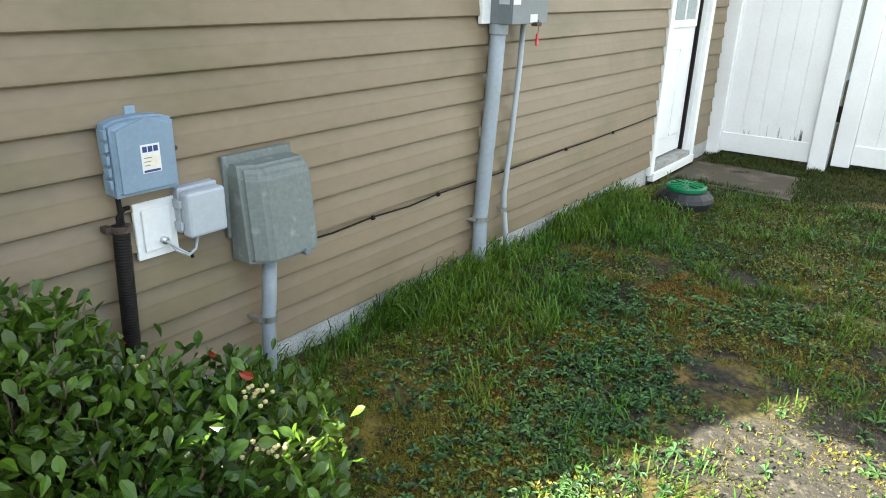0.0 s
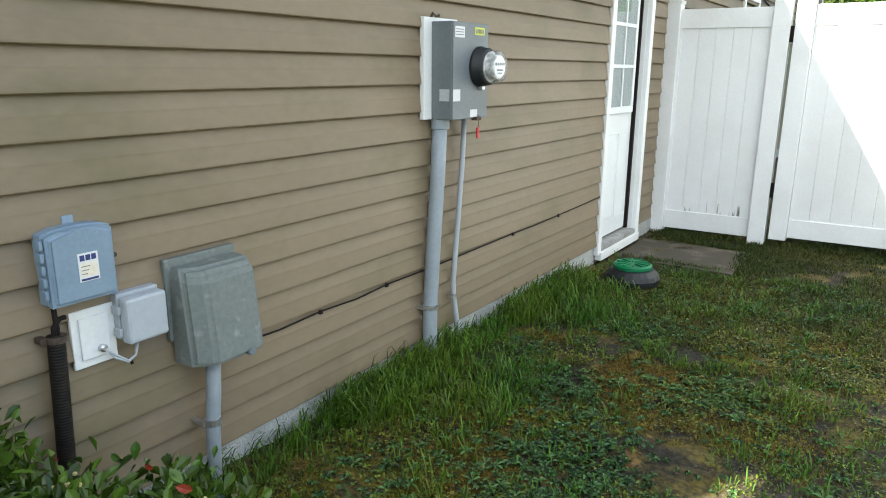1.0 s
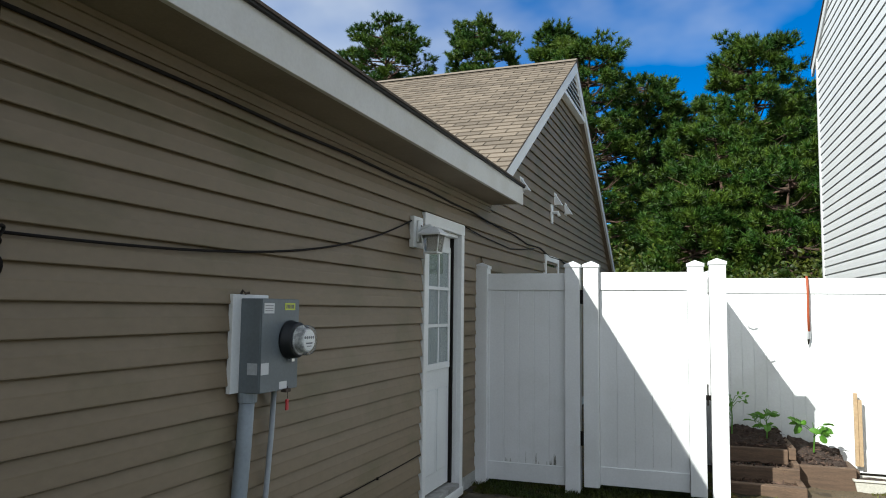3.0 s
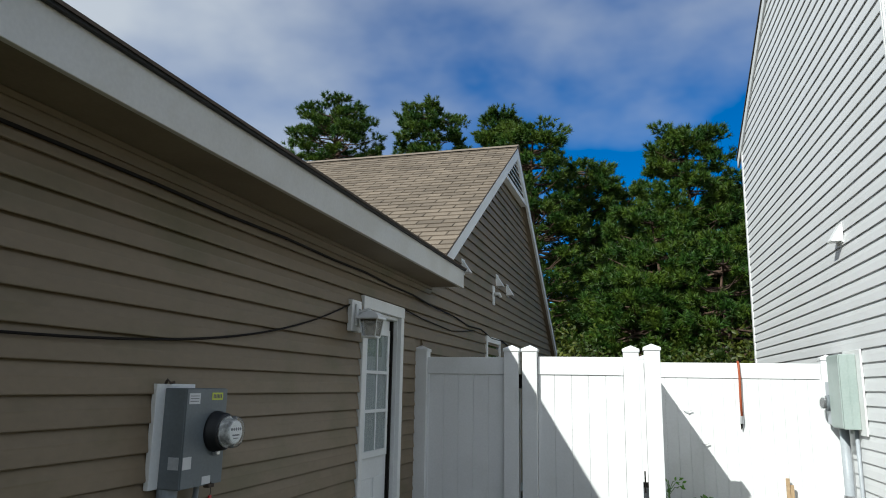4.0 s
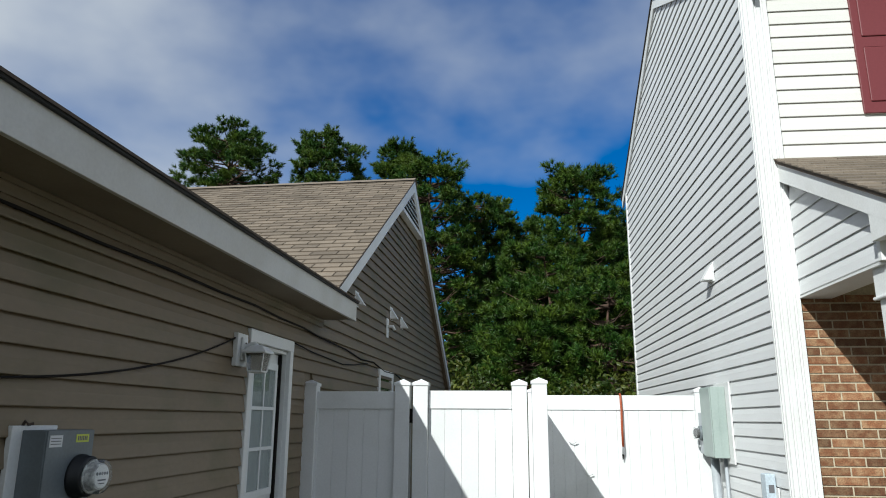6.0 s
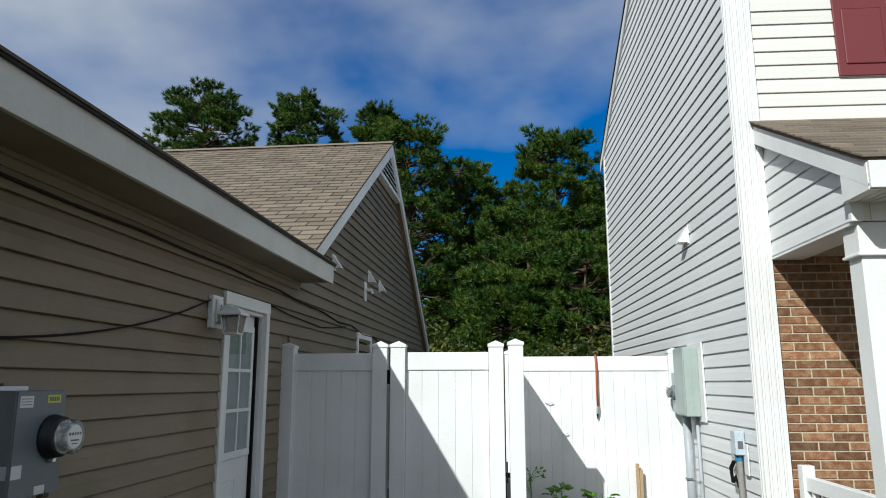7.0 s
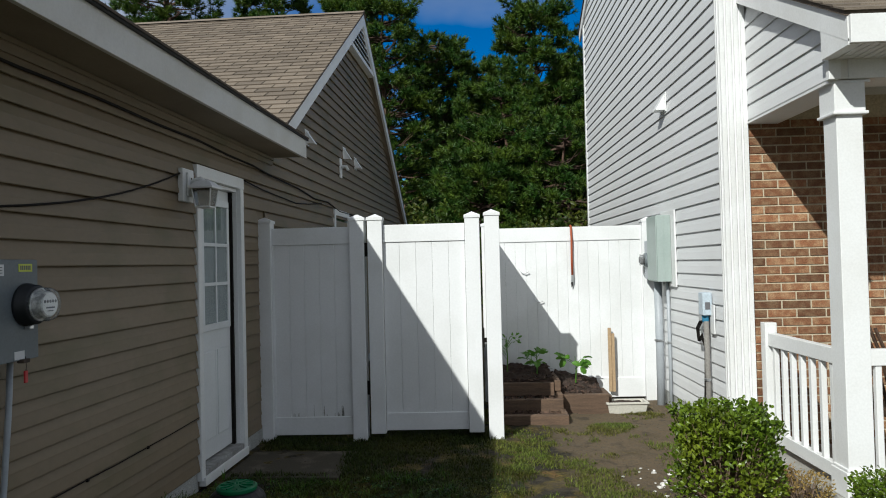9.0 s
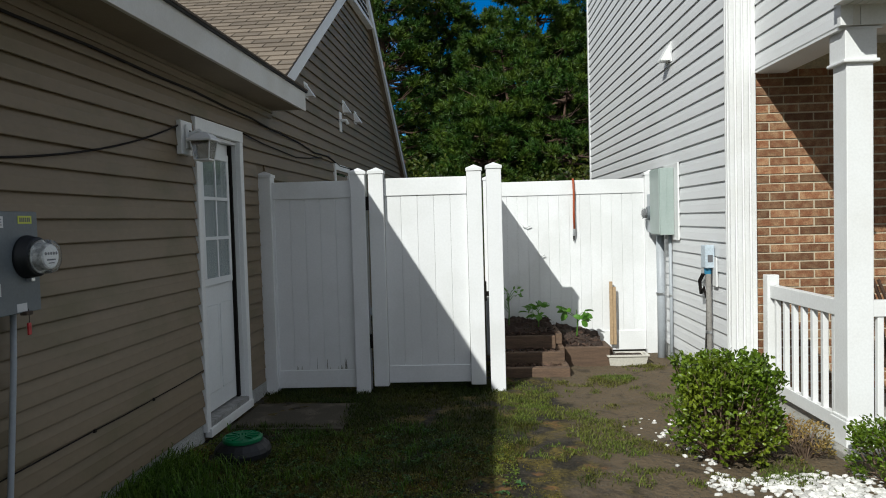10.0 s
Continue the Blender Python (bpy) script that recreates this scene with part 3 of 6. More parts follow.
# ---- things on the tan wall ----
def conduit(name, path, r, material, label, clamps=(), hub=None, category="conduit"):
    t = thing(name, path[0], label, category)
    o = Vector(path[0])
    part("pipe", tube(bmesh.new(), [Vector(p) - o for p in path], r, 14), material, t, smooth=True)
    for z in clamps:
        k = min(range(len(path)), key=lambda i: abs(path[i][2] - z))
        c = Vector((path[k][0], path[k][1], z)) - o
        cl = part("clamp", lathe(bmesh.new(), [(r * 1.02, -0.011), (r * 1.18, -0.010), (r * 1.18, 0.010), (r * 1.02, 0.011)], c, "z", 16), STEEL, t)
        part("tab", boxed(-path[k][0] - 0.0 + 0.014, c.x, c.y - r * 1.6, c.y - r * 0.85, c.z - 0.006, c.z + 0.006), STEEL, cl)
    if hub:
        part("coupling", lathe(bmesh.new(), [(r * 1.05, -hub), (r * 1.22, -hub + 0.004), (r * 1.22, 0.0), (r * 1.05, 0.002)], (0, 0, 0), "z", 18), material, t, smooth=False)
    return t


# electric meter
meter = thing("electric_meter", (0.0, -1.97, 1.365), "grey metal meter box with glass dome on white backing board", "electric meter")
part("backing_board", boxed(0.012, 0.036, -0.20, 0.06, -0.205, 0.222, bevel=0.003), TRIM, meter, "white backing board")
mbody = part("box", boxed(0.036, 0.14, -0.145, 0.150, -0.205, 0.205, bevel=0.004), GREY_BOX, meter)
part("lid_lip", boxed(0.139, 0.146, -0.143, 0.148, -0.203, 0.203, bevel=0.002), GREY_BOX, mbody)
MC = (0, 0.072, 0.02)
part("socket_ring", lathe(bmesh.new(), [(0.080, 0.142), (0.088, 0.148), (0.088, 0.160), (0.082, 0.166), (0.080, 0.196), (0.074, 0.202)], MC, "x", 36), BLACK_PLASTIC, meter, "black meter socket ring", smooth=True)
part("ring_clip", boxed(0.147, 0.172, MC[1] - 0.012, MC[1] + 0.012, MC[2] - 0.100, MC[2] - 0.084, bevel=0.003), STEEL, meter)
METER_WORKS = mat("meter_works", (0.62, 0.62, 0.60), 0.4, 0.3, 40.0, (0.22, 0.22, 0.22), 0.8)
part("dial_plate", lathe(bmesh.new(), [(0.058, 0.201), (0.058, 0.206), (0.050, 0.208), (0.050, 0.244), (0.046, 0.246)], MC, "x", 28), METER_WORKS, meter)
dome = part("glass_dome", lathe(bmesh.new(), [(0.070, 0.200), (0.069, 0.244), (0.064, 0.256), (0.048, 0.263), (0.001, 0.265)], MC, "x", 36), METER_GLASS, meter, "clear glass dome", smooth=True)
dome.visible_shadow = False
part("dial_face", lathe(bmesh.new(), [(0.045, 0.2462), (0.045, 0.2485)], MC, "x", 28), mat("dial_print", (0.84, 0.84, 0.82), 0.5, 0.15, 60.0, (0.5, 0.5, 0.5), 0.4), meter)
for k in range(5):
    part("dial", lathe(bmesh.new(), [(0.0065, 0.2486), (0.0065, 0.2492)], (0, MC[1] - 0.032 + 0.016 * k, MC[2] + 0.012), "x", 12), GREY_INK, meter)
part("print", boxed(0.2486, 0.2490, MC[1] - 0.026, MC[1] + 0.026, MC[2] - 0.016, MC[2] - 0.010), GREY_INK, meter)
part("print", boxed(0.2486, 0.2490, MC[1] - 0.018, MC[1] + 0.018, MC[2] - 0.028, MC[2] - 0.024), GREY_INK, meter)
part("white_sticker", boxed(0.146, 0.1475, -0.130, -0.055, 0.14, 0.185), LABEL, meter, "white printed sticker")
for k in range(3):
    part("print", boxed(0.1476, 0.1482, -0.124, -0.064, 0.15 + 0.011 * k, 0.153 + 0.011 * k), GREY_INK, meter)
ys = part("yellow_sticker", boxed(0.146, 0.1475, 0.030, 0.112, 0.155, 0.187), YELLOW, meter, "yellow number sticker")
for k in range(6):
    part("print", boxed(0.1476, 0.1482, 0.039 + 0.011 * k, 0.046 + 0.011 * k, 0.162, 0.180), GREY_INK, meter)
part("patch", boxed(0.146, 0.1475, -0.141, -0.085, -0.125, -0.075), LABEL, meter, "white patch sticker")
part("side_patch", boxed(0.08, 0.13, -0.1465, -0.145, -0.125, -0.075), mat("grey_patch", (0.42, 0.44, 0.46), 0.6), meter)
part("base_sticker", boxed(0.146, 0.1475, 0.0, 0.06, -0.198, -0.165), LABEL, meter)
lk = part("latch", boxed(0.135, 0.165, 0.03, 0.07, -0.214, -0.198, bevel=0.003), RUST, meter, "rusted latch")
tag = thing("seal_tag", (0.160, -1.922, 1.165), "red plastic seal tag hanging from the meter latch", "tag")
part("wire", tube(bmesh.new(), [(0, 0, 0.012), (0.002, 0.001, -0.03), (0, 0, -0.05)], 0.0015, 6), RUST, tag)
part("tag_body", boxed(-0.004, 0.004, -0.010, 0.010, -0.095, -0.045, bevel=0.003), RED, tag)
part("top_hook", tube(bmesh.new(), [(0.02, -0.14, 0.205), (0.04, -0.14, 0.24), (0.05, -0.135, 0.225), (0.06, -0.12, 0.23)], 0.006, 8), RUST, meter)

conduit("meter_conduit", [(0.055, -2.072, 1.165), (0.055, -2.09, 0.9), (0.055, -2.12, 0.6), (0.055, -2.145, 0.31), (0.06, -2.152, 0.1), (0.06, -2.155, -0.1)], 0.034, PVC, "thick grey PVC conduit from meter box down to grass", (0.31,), 0.05)
conduit("small_conduit", [(0.05, -1.862, 1.165), (0.05, -1.875, 0.95), (0.045, -1.90, 0.65), (0.04, -1.925, 0.38), (0.045, -1.928, 0.30), (0.05, -1.90, 0.15), (0.06, -1.85, -0.05)], 0.0125, PALE_PVC, "thin pale bent conduit beside the meter pipe", (0.30,))

# phone interface box
phone = thing("phone_box", (0.0, -3.745, 0.882), "blue-grey plastic telephone interface box with a printed label", "utility box")
bm = bmesh.new()
prism(bm, [(-0.092, -0.095), (0.092, -0.095), (0.092, 0.088), (0.06, 0.098), (0.0, 0.102), (-0.06, 0.098), (-0.092, 0.088)], "x", 0.014, 0.052)
part("base", bm, BLUE_GREY, phone)
bm = bmesh.new()
prism(bm, [(-0.088, -0.1), (0.088, -0.1), (0.088, 0.082), (0.058, 0.092), (0.0, 0.096), (-0.058, 0.092), (-0.088, 0.082)], "x", 0.052, 0.078)
bmesh.ops.bevel(bm, geom=[e for e in bm.edges if all(v.co.x > 0.07 for v in e.verts)], offset=0.012, segments=3, affect="EDGES")
part("cover", bm, BLUE_GREY, phone, smooth=False)
part("hanger", boxed(0.014, 0.022, -0.015, 0.015, 0.10, 0.122, bevel=0.002), BLUE_GREY, phone)
for k in range(5):
    part("hinge_knuckle", boxed(0.04, 0.062, -0.1, -0.09, -0.075 + 0.032 * k, -0.052 + 0.032 * k, bevel=0.002), BLUE_GREY, phone)
part("latch_screw", lathe(bmesh.new(), [(0.007, 0.03), (0.007, 0.05)], (0, 0.1, 0.0), "x", 10), RUST, phone)
lab = part("label", boxed(0.0785, 0.0795, -0.018, 0.036, -0.045, 0.03), LABEL, phone, "white printed label")
part("label_lower", boxed(0.0796, 0.0800, -0.014, 0.032, -0.033, 0.004), LABEL_OLD, lab)
for k in range(3):
    part("print_block", boxed(0.0796, 0.0802, -0.013 + 0.0155 * k, -0.0005 + 0.0155 * k, 0.010, 0.025), INK, lab)
for k in range(3):
    part("print", boxed(0.0801, 0.0804, -0.012, 0.012 - 0.004 * k, -0.006 - 0.010 * k, -0.004 - 0.010 * k), GREY_INK, lab)
part("print", boxed(0.0797, 0.0802, -0.014, 0.032, -0.043, -0.037), INK, lab)
part("print", boxed(0.0775, 0.0786, -0.07, 0.06, -0.082, -0.068), BLUE_GREY, phone)

plate = thing("junction_plate", (0.0, -3.714, 0.6625), "white square plate with a cable stub on the siding", "wall plate")
part("plate_base", boxed(0.012, 0.024, -0.062, 0.062, -0.082, 0.082, bevel=0.003), TRIM, plate)
part("plate_face", boxed(0.024, 0.030, -0.042, 0.042, -0.06, 0.06, bevel=0.003), TRIM, plate)
part("stub", lathe(bmesh.new(), [(0.010, 0.03), (0.011, 0.045), (0.006, 0.05)], (0, 0.012, -0.035), "x", 12), STEEL, plate)
for k in range(2):
    part("cable", tube(bmesh.new(), [(0.045, 0.012 + 0.004 * k, -0.035), (0.06, 0.03, -0.055 - 0.01 * k), (0.065, 0.065, -0.085 - 0.004 * k), (0.055, 0.095, -0.08), (0.05, 0.105 + 0.005 * k, -0.045)], 0.0035, 8), PALE_PVC, plate, smooth=True)
part("cable_tie", tube(bmesh.new(), [(0.058, 0.075, -0.082), (0.062, 0.078, -0.1)], 0.005, 8), BLACK, plate)
small = thing("junction_box", (0.0, -3.588, 0.695), "small pale grey plastic junction box with two latches", "utility box")
part("base", boxed(0.012, 0.045, -0.065, 0.065, -0.06, 0.072, bevel=0.004), PALE_PVC, small)
part("cover", boxed(0.046, 0.088, -0.063, 0.063, -0.068, 0.064, bevel=0.009), PALE_PVC, small)
for z in (-0.035, 0.03):
    part("latch", boxed(0.03, 0.062, -0.074, -0.064, z - 0.012, z + 0.012, bevel=0.002), PALE_PVC, small)

hose = thing("corrugated_hose", (0.045, -3.825, 0.705), "black corrugated cable hose clamped to the siding", "hose")
path, rad = [], []
for i in range(440):
    z = -0.002 * i
    path.append((0.012 * math.sin(i / 160), -0.004 * math.sin(i / 120) - 0.0001 * i, z))
    rad.append(0.0215 + (0.0011 if i % 4 < 2 else 0.0))
part("hose_body", tube(bmesh.new(), path, rad, 14), BLACK_HOSE, hose, smooth=True)
part("clamp", lathe(bmesh.new(), [(0.0235, -0.010), (0.026, -0.009), (0.026, 0.007), (0.0235, 0.008)], (0, 0, -0.008), "z", 16), RUST, hose, "dark rusted clamp")
part("clamp_tab", boxed(-0.03, 0.0, -0.040, -0.022, -0.016, 0.000), RUST, hose)
for k, (a, b) in enumerate(((0.005, 0.0), (-0.004, 0.035))):
    part("cable", tube(bmesh.new(), [(0, a, -0.02), (0, a, 0.02), (-0.002, a + b * 0.5, 0.04), (-0.005, a + b, 0.045 + (0.03 if k == 0 else -0.005))], 0.007, 8), BLACK, hose, smooth=True)

# large grey weathered cable cabinet
big = thing("cable_cabinet", (0.0, -3.355, 0.66), "large weathered grey plastic cable cabinet with sloped front", "utility box")
part("back_plate", boxed(0.012, 0.03, -0.132, 0.130, -0.09, 0.165, bevel=0.003), WEATHERED, big)
bm = bmesh.new()
lo = [(0.03, -0.122), (0.118, -0.120), (0.165, -0.072), (0.168, 0.116), (0.03, 0.125)]
hi = [(0.03, -0.118), (0.088, -0.116), (0.13, -0.066), (0.132, 0.122), (0.03, 0.128)]
vl = [bm.verts.new((x, y, -0.158)) for x, y in lo]
vm = [bm.verts.new((x, y, 0.108)) for x, y in hi]
vt = [bm.verts.new((0.03 + (x - 0.03) * 0.75, y * 0.93, 0.14)) for x, y in hi]
bm.faces.new(vl)
bm.faces.new(vt[::-1])
for a, b in ((vl, vm), (vm, vt)):
    for i in range(5):
        j = (i + 1) % 5
        bm.faces.new((a[i], b[i], b[j], a[j]))
bmesh.ops.bevel(bm, geom=[e for e in bm.edges if sum(v.co.x for v in e.verts) > 0.15], offset=0.012, segments=3, affect="EDGES")
part("hood", bm, WEATHERED, big, smooth=False)
part("lock_cup", lathe(bmesh.new(), [(0.012, 0.15), (0.012, 0.176), (0.008, 0.177)], (0, 0.055, -0.150), "x", 14), GREY_BOX, big)
conduit("cabinet_conduit", [(0.08, -3.376, 0.51), (0.08, -3.388, 0.36), (0.08, -3.398, 0.285), (0.08, -3.415, -0.1)], 0.023, PVC, "grey PVC conduit below the cable cabinet", (0.285,))

# low cable along the siding with clips
def cable(name, pts, r, label, clips=()):
    t = thing(name, pts[0], label, "cable")
    o = Vector(pts[0])
    part("wire", tube(bmesh.new(), [Vector(p) - o for p in pts], r, 8), BLACK, t, smooth=True)
    for c in clips:
        c = Vector(c) - o
        part("clip", boxed(c.x - 0.004, c.x + 0.008, c.y - 0.008, c.y + 0.008, c.z - 0.010, c.z + 0.006, bevel=0.002), BLACK, t)
    return t


low = [(0.025, y, z) for y, z in ((-3.24, 0.478), (-3.05, 0.470), (-2.837, 0.478), (-2.62, 0.470), (-2.431, 0.481), (-2.1, 0.478), (-1.7, 0.482), (-1.291, 0.486), (-1.0, 0.484), (-0.689, 0.490), (-0.35, 0.495), (0.01, 0.506))]
cable("low_cable", low, 0.0036, "black cable clipped low along the siding", [low[2], low[4], low[7], low[9]])
up = [(0.03, y, z) for y, z in ((-5.2, 2.41), (-3.5, 2.409), (-2.318, 2.415), (-1.762, 2.407), (-1.165, 2.414), (-0.51, 2.403), (0.046, 2.406), (0.59, 2.386), (1.12, 2.381), (1.554, 2.354), (1.903, 2.343), (2.48, 2.328), (3.13, 2.279), (3.76, 2.293), (4.37, 2.223), (5.11, 2.231), (6.04, 2.128))]
cable("eave_cable", up, 0.0085, "black cable strung under the soffit", [up[2], up[4], up[6], up[10]])
cable("loop_cable", [(0.032, 0.92, 2.228), (0.03, 1.38, 2.198), (0.03, 1.9, 2.182), (0.03, 2.4, 2.166), (0.03, 2.89, 2.198), (0.03, 3.45, 2.256)], 0.006, "thin black cable sagging from the door corner")
sag = [(0.028, -3.26 + 3.03 * i / 20, 1.742 + 0.40 * (i / 20) ** 2.6) for i in range(21)]
cable("sagging_cable", sag, 0.0055, "black cable sagging from a coil to the lantern")
cable("drop_cable", [(0.028, -3.295, 2.41), (0.026, -3.291, 2.2), (0.03, -3.275, 1.95), (0.028, -3.280, 1.74)], 0.0065, "black cable hanging down from the eave")
coil = thing("cable_coil", (0.03, -3.287, 1.69), "tangled loop of black cable on the wall", "cable")
for k, (cy, cz, ry, rz) in enumerate(((0.012, -0.062, 0.036, 0.050), (-0.012, 0.004, 0.046, 0.034), (0.006, 0.022, 0.034, 0.048))):
    part("loop", tube(bmesh.new(), [(0.005 * k + 0.006 * math.sin(a * 2), cy + ry * math.cos(a) + 0.005 * math.sin(2 * a + k), cz + rz * math.sin(a + 0.5 * k)) for a in [2 * math.pi * i / 22 for i in range(23)]], 0.0055, 8), BLACK, coil, smooth=True)

# wall lantern
def square(bm, rings, cx):
    """A four-sided tapered shape: half-width and height for each ring."""
    loops = [[bm.verts.new((cx + sx * w, sy * w, z)) for sx, sy in ((-1, -1), (1, -1), (1, 1), (-1, 1))] for w, z in rings]
    for a, b in zip(loops, loops[1:]):
        for i in range(4):
            bm.faces.new((a[i], a[(i + 1) % 4], b[(i + 1) % 4], b[i]))
    bm.faces.new(loops[0][::-1])
    bm.faces.new(loops[-1])
    return bm


lamp = thing("wall_lantern", (0.0, -0.145, 2.068), "white outdoor wall lantern with frosted glass beside the door", "wall lamp")
part("mount_block", boxed(0.012, 0.05, -0.085, 0.08, -0.11, 0.11, bevel=0.006), TRIM, lamp)
part("canopy_plate", boxed(0.05, 0.068, -0.045, 0.045, -0.075, 0.085, bevel=0.01), TRIM, lamp)
part("screw", lathe(bmesh.new(), [(0.006, 0.067), (0.006, 0.072)], (0, 0.0, 0.045), "x", 10), RUST, lamp)
part("arm", tube(bmesh.new(), [(0.06, 0, 0.0), (0.09, 0, 0.03), (0.13, 0, 0.04), (0.16, 0, 0.015)], 0.018, 10), TRIM, lamp, smooth=True)
part("hood", square(bmesh.new(), [(0.022, 0.032), (0.046, 0.022), (0.080, -0.012), (0.080, -0.024), (0.066, -0.026)], 0.16), TRIM, lamp)
part("shade", square(bmesh.new(), [(0.062, -0.026), (0.046, -0.142), (0.02, -0.143)], 0.16), FROSTED, lamp, "frosted lantern glass")
for sx in (-1, 1):
    for sy in (-1, 1):
        part("rib", tube(bmesh.new(), [(0.16 + sx * 0.064, sy * 0.064, -0.024), (0.16 + sx * 0.048, sy * 0.048, -0.144)], 0.005, 6), TRIM, lamp)
part("base_ring", square(bmesh.new(), [(0.050, -0.140), (0.050, -0.150), (0.02, -0.156)], 0.16), TRIM, lamp)

# hooded wall vents
def hood_vent(at, s, label, m=TRIM, out=1):
    t = thing("wall_vent", at, label, "vent", "vents")
    part("flange", boxed(*(sorted((0.012 * out, 0.022 * out))), -0.55 * s, 0.55 * s, -0.6 * s, 0.6 * s), m, t)
    bm = bmesh.new()
    prism(bm, [(0.022 * out, 0.5 * s), (out * (0.03 + 0.08), -0.42 * s), (out * (0.03 + 0.08), -0.5 * s), (0.022 * out, -0.5 * s)], "y", -0.42 * s, 0.42 * s)
    part("hood", bm, m, t)
    return t
hood_vent((0.0, 2.90, 2.93), 0.14, "white hooded dryer vent on tan siding")
hood_vent((0.0, 4.78, 3.04), 0.15, "white hooded vent on tan siding")
hood_vent((0.0, 5.52, 3.01), 0.15, "white hooded vent on tan siding")
br = thing("pipe_bracket", (0.0, 4.53, 2.81), "small white pipe stub on tan siding", "pipe")
part("flange", boxed(0.012, 0.03, -0.06, 0.06, -0.13, 0.13, bevel=0.004), TRIM, br)
part("stub", tube(bmesh.new(), [(0.03, 0, 0.02), (0.10, 0, 0.02), (0.12, 0, -0.03)], 0.022, 10), TRIM, br, smooth=True)

# the house and all that hangs on it, turned as one
for ob in [o for o in bpy.data.objects if o.parent is None and o.type == "EMPTY"]:
    ob.matrix_basis = TURN @ ob.matrix_basis

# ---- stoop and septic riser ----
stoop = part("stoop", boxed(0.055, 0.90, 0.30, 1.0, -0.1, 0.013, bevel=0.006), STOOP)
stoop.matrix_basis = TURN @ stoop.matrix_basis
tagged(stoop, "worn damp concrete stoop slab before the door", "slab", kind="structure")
riser = thing("septic_riser", (0.355, -0.28, 0.03), "black plastic riser with a green ribbed lid", "septic lid")
bm = bmesh.new()
lathe(bm, [(0.15, -0.08), (0.195, -0.01), (0.20, 0.02), (0.19, 0.045), (0.155, 0.075), (0.14, 0.08)], (0, 0, 0), "z", 20)
part("skirt", bm, BLACK_PLASTIC, riser)
lid = part("lid", lathe(bmesh.new(), [(0.135, 0.078), (0.14, 0.085), (0.14, 0.102), (0.125, 0.112), (0.118, 0.106), (0.02, 0.108)], (0, 0, 0), "z", 40), GREEN_LID, riser, "green ribbed plastic lid")
for k in range(10):
    a = math.pi * 2 * k / 10
    c, s = math.cos(a), math.sin(a)
    bm = bmesh.new()
    box(bm, 0.035, 0.115, -0.006, 0.006, 0.105, 0.116)
    bmesh.ops.rotate(bm, verts=bm.verts, cent=(0, 0, 0), matrix=Matrix.Rotation(a, 3, "Z"))
    part("rib", bm, GREEN_LID, lid)

riser.scale = (0.9, 0.9, 1.0)

# ---- vinyl fence ----
FY = 1.413
def fence_post(x, y, z0, z1, label, w=0.064):
    t = thing("fence_post", (x, y, z0), label, "fence post", "fence posts")
    part("shaft", boxed(-w, w, -w, w, 0, z1 - z0 - 0.03, bevel=0.004), VINYL, t)
    bm = bmesh.new()
    h = z1 - z0
    box(bm, -w - 0.007, w + 0.007, -w - 0.007, w + 0.007, h - 0.045, h - 0.02)
    r = [bm.verts.new((sx * (w + 0.005), sy * (w + 0.005), h - 0.02)) for sx, sy in ((-1, -1), (1, -1), (1, 1), (-1, 1))]
    apex = bm.verts.new((0, 0, h + 0.012))
    for i in range(4):
        bm.faces.new((r[i], r[(i + 1) % 4], apex))
    part("cap", bm, VINYL, t)
    return t


def boards(parent, axis, fixed, a, b, z0, z1, step, th=0.011):
    n = max(1, round((b - a) / step))
    w = (b - a) / n
    me = None
    for i in range(n):
        bm = bmesh.new()
        lo, hi = a + i * w, a + (i + 1) * w
        c = (lo + hi) / 2
        prof = [(-w / 2 + 0.0005, -th + 0.0025), (-w / 2 + 0.004, -th), (w / 2 - 0.004, -th), (w / 2 - 0.0005, -th + 0.0025), (w / 2 - 0.001, th), (-w / 2 + 0.001, th)]
        if me is None:
            ob = part("board", prism(bm, [(p[0], p[1]) if axis == "x" else (p[1], p[0]) for p in prof], "z", z0, z1), VINYL, parent)
            me = ob.data
        else:
            bm.free()
            ob = new("board", me)
            ob.parent = parent
        ob.location = (c, fixed, 0) if axis == "x" else (fixed, c, 0)


def panel(name, x0, x1, y, z0, z1, rail_lo, rail_hi, step, label, cat, group=""):
    t = thing(name, ((x0 + x1) / 2, y, 0), label, cat, group)
    h = (x1 - x0) / 2
    part("top_rail", boxed(-h, h, -0.022, 0.022, rail_hi, z1, bevel=0.004), VINYL, t)
    part("bottom_rail", boxed(-h, h, -0.022, 0.022, z0, rail_lo, bevel=0.004), VINYL, t)
    boards(t, "x", 0.0, -h + 0.012, h - 0.012, rail_lo - 0.01, rail_hi + 0.01, step)
    for s in (-1, 1):
        part("side_channel", boxed(*sorted((s * h, s * (h - 0.014))), -0.019, 0.019, rail_lo, rail_hi), VINYL, t)
    return t


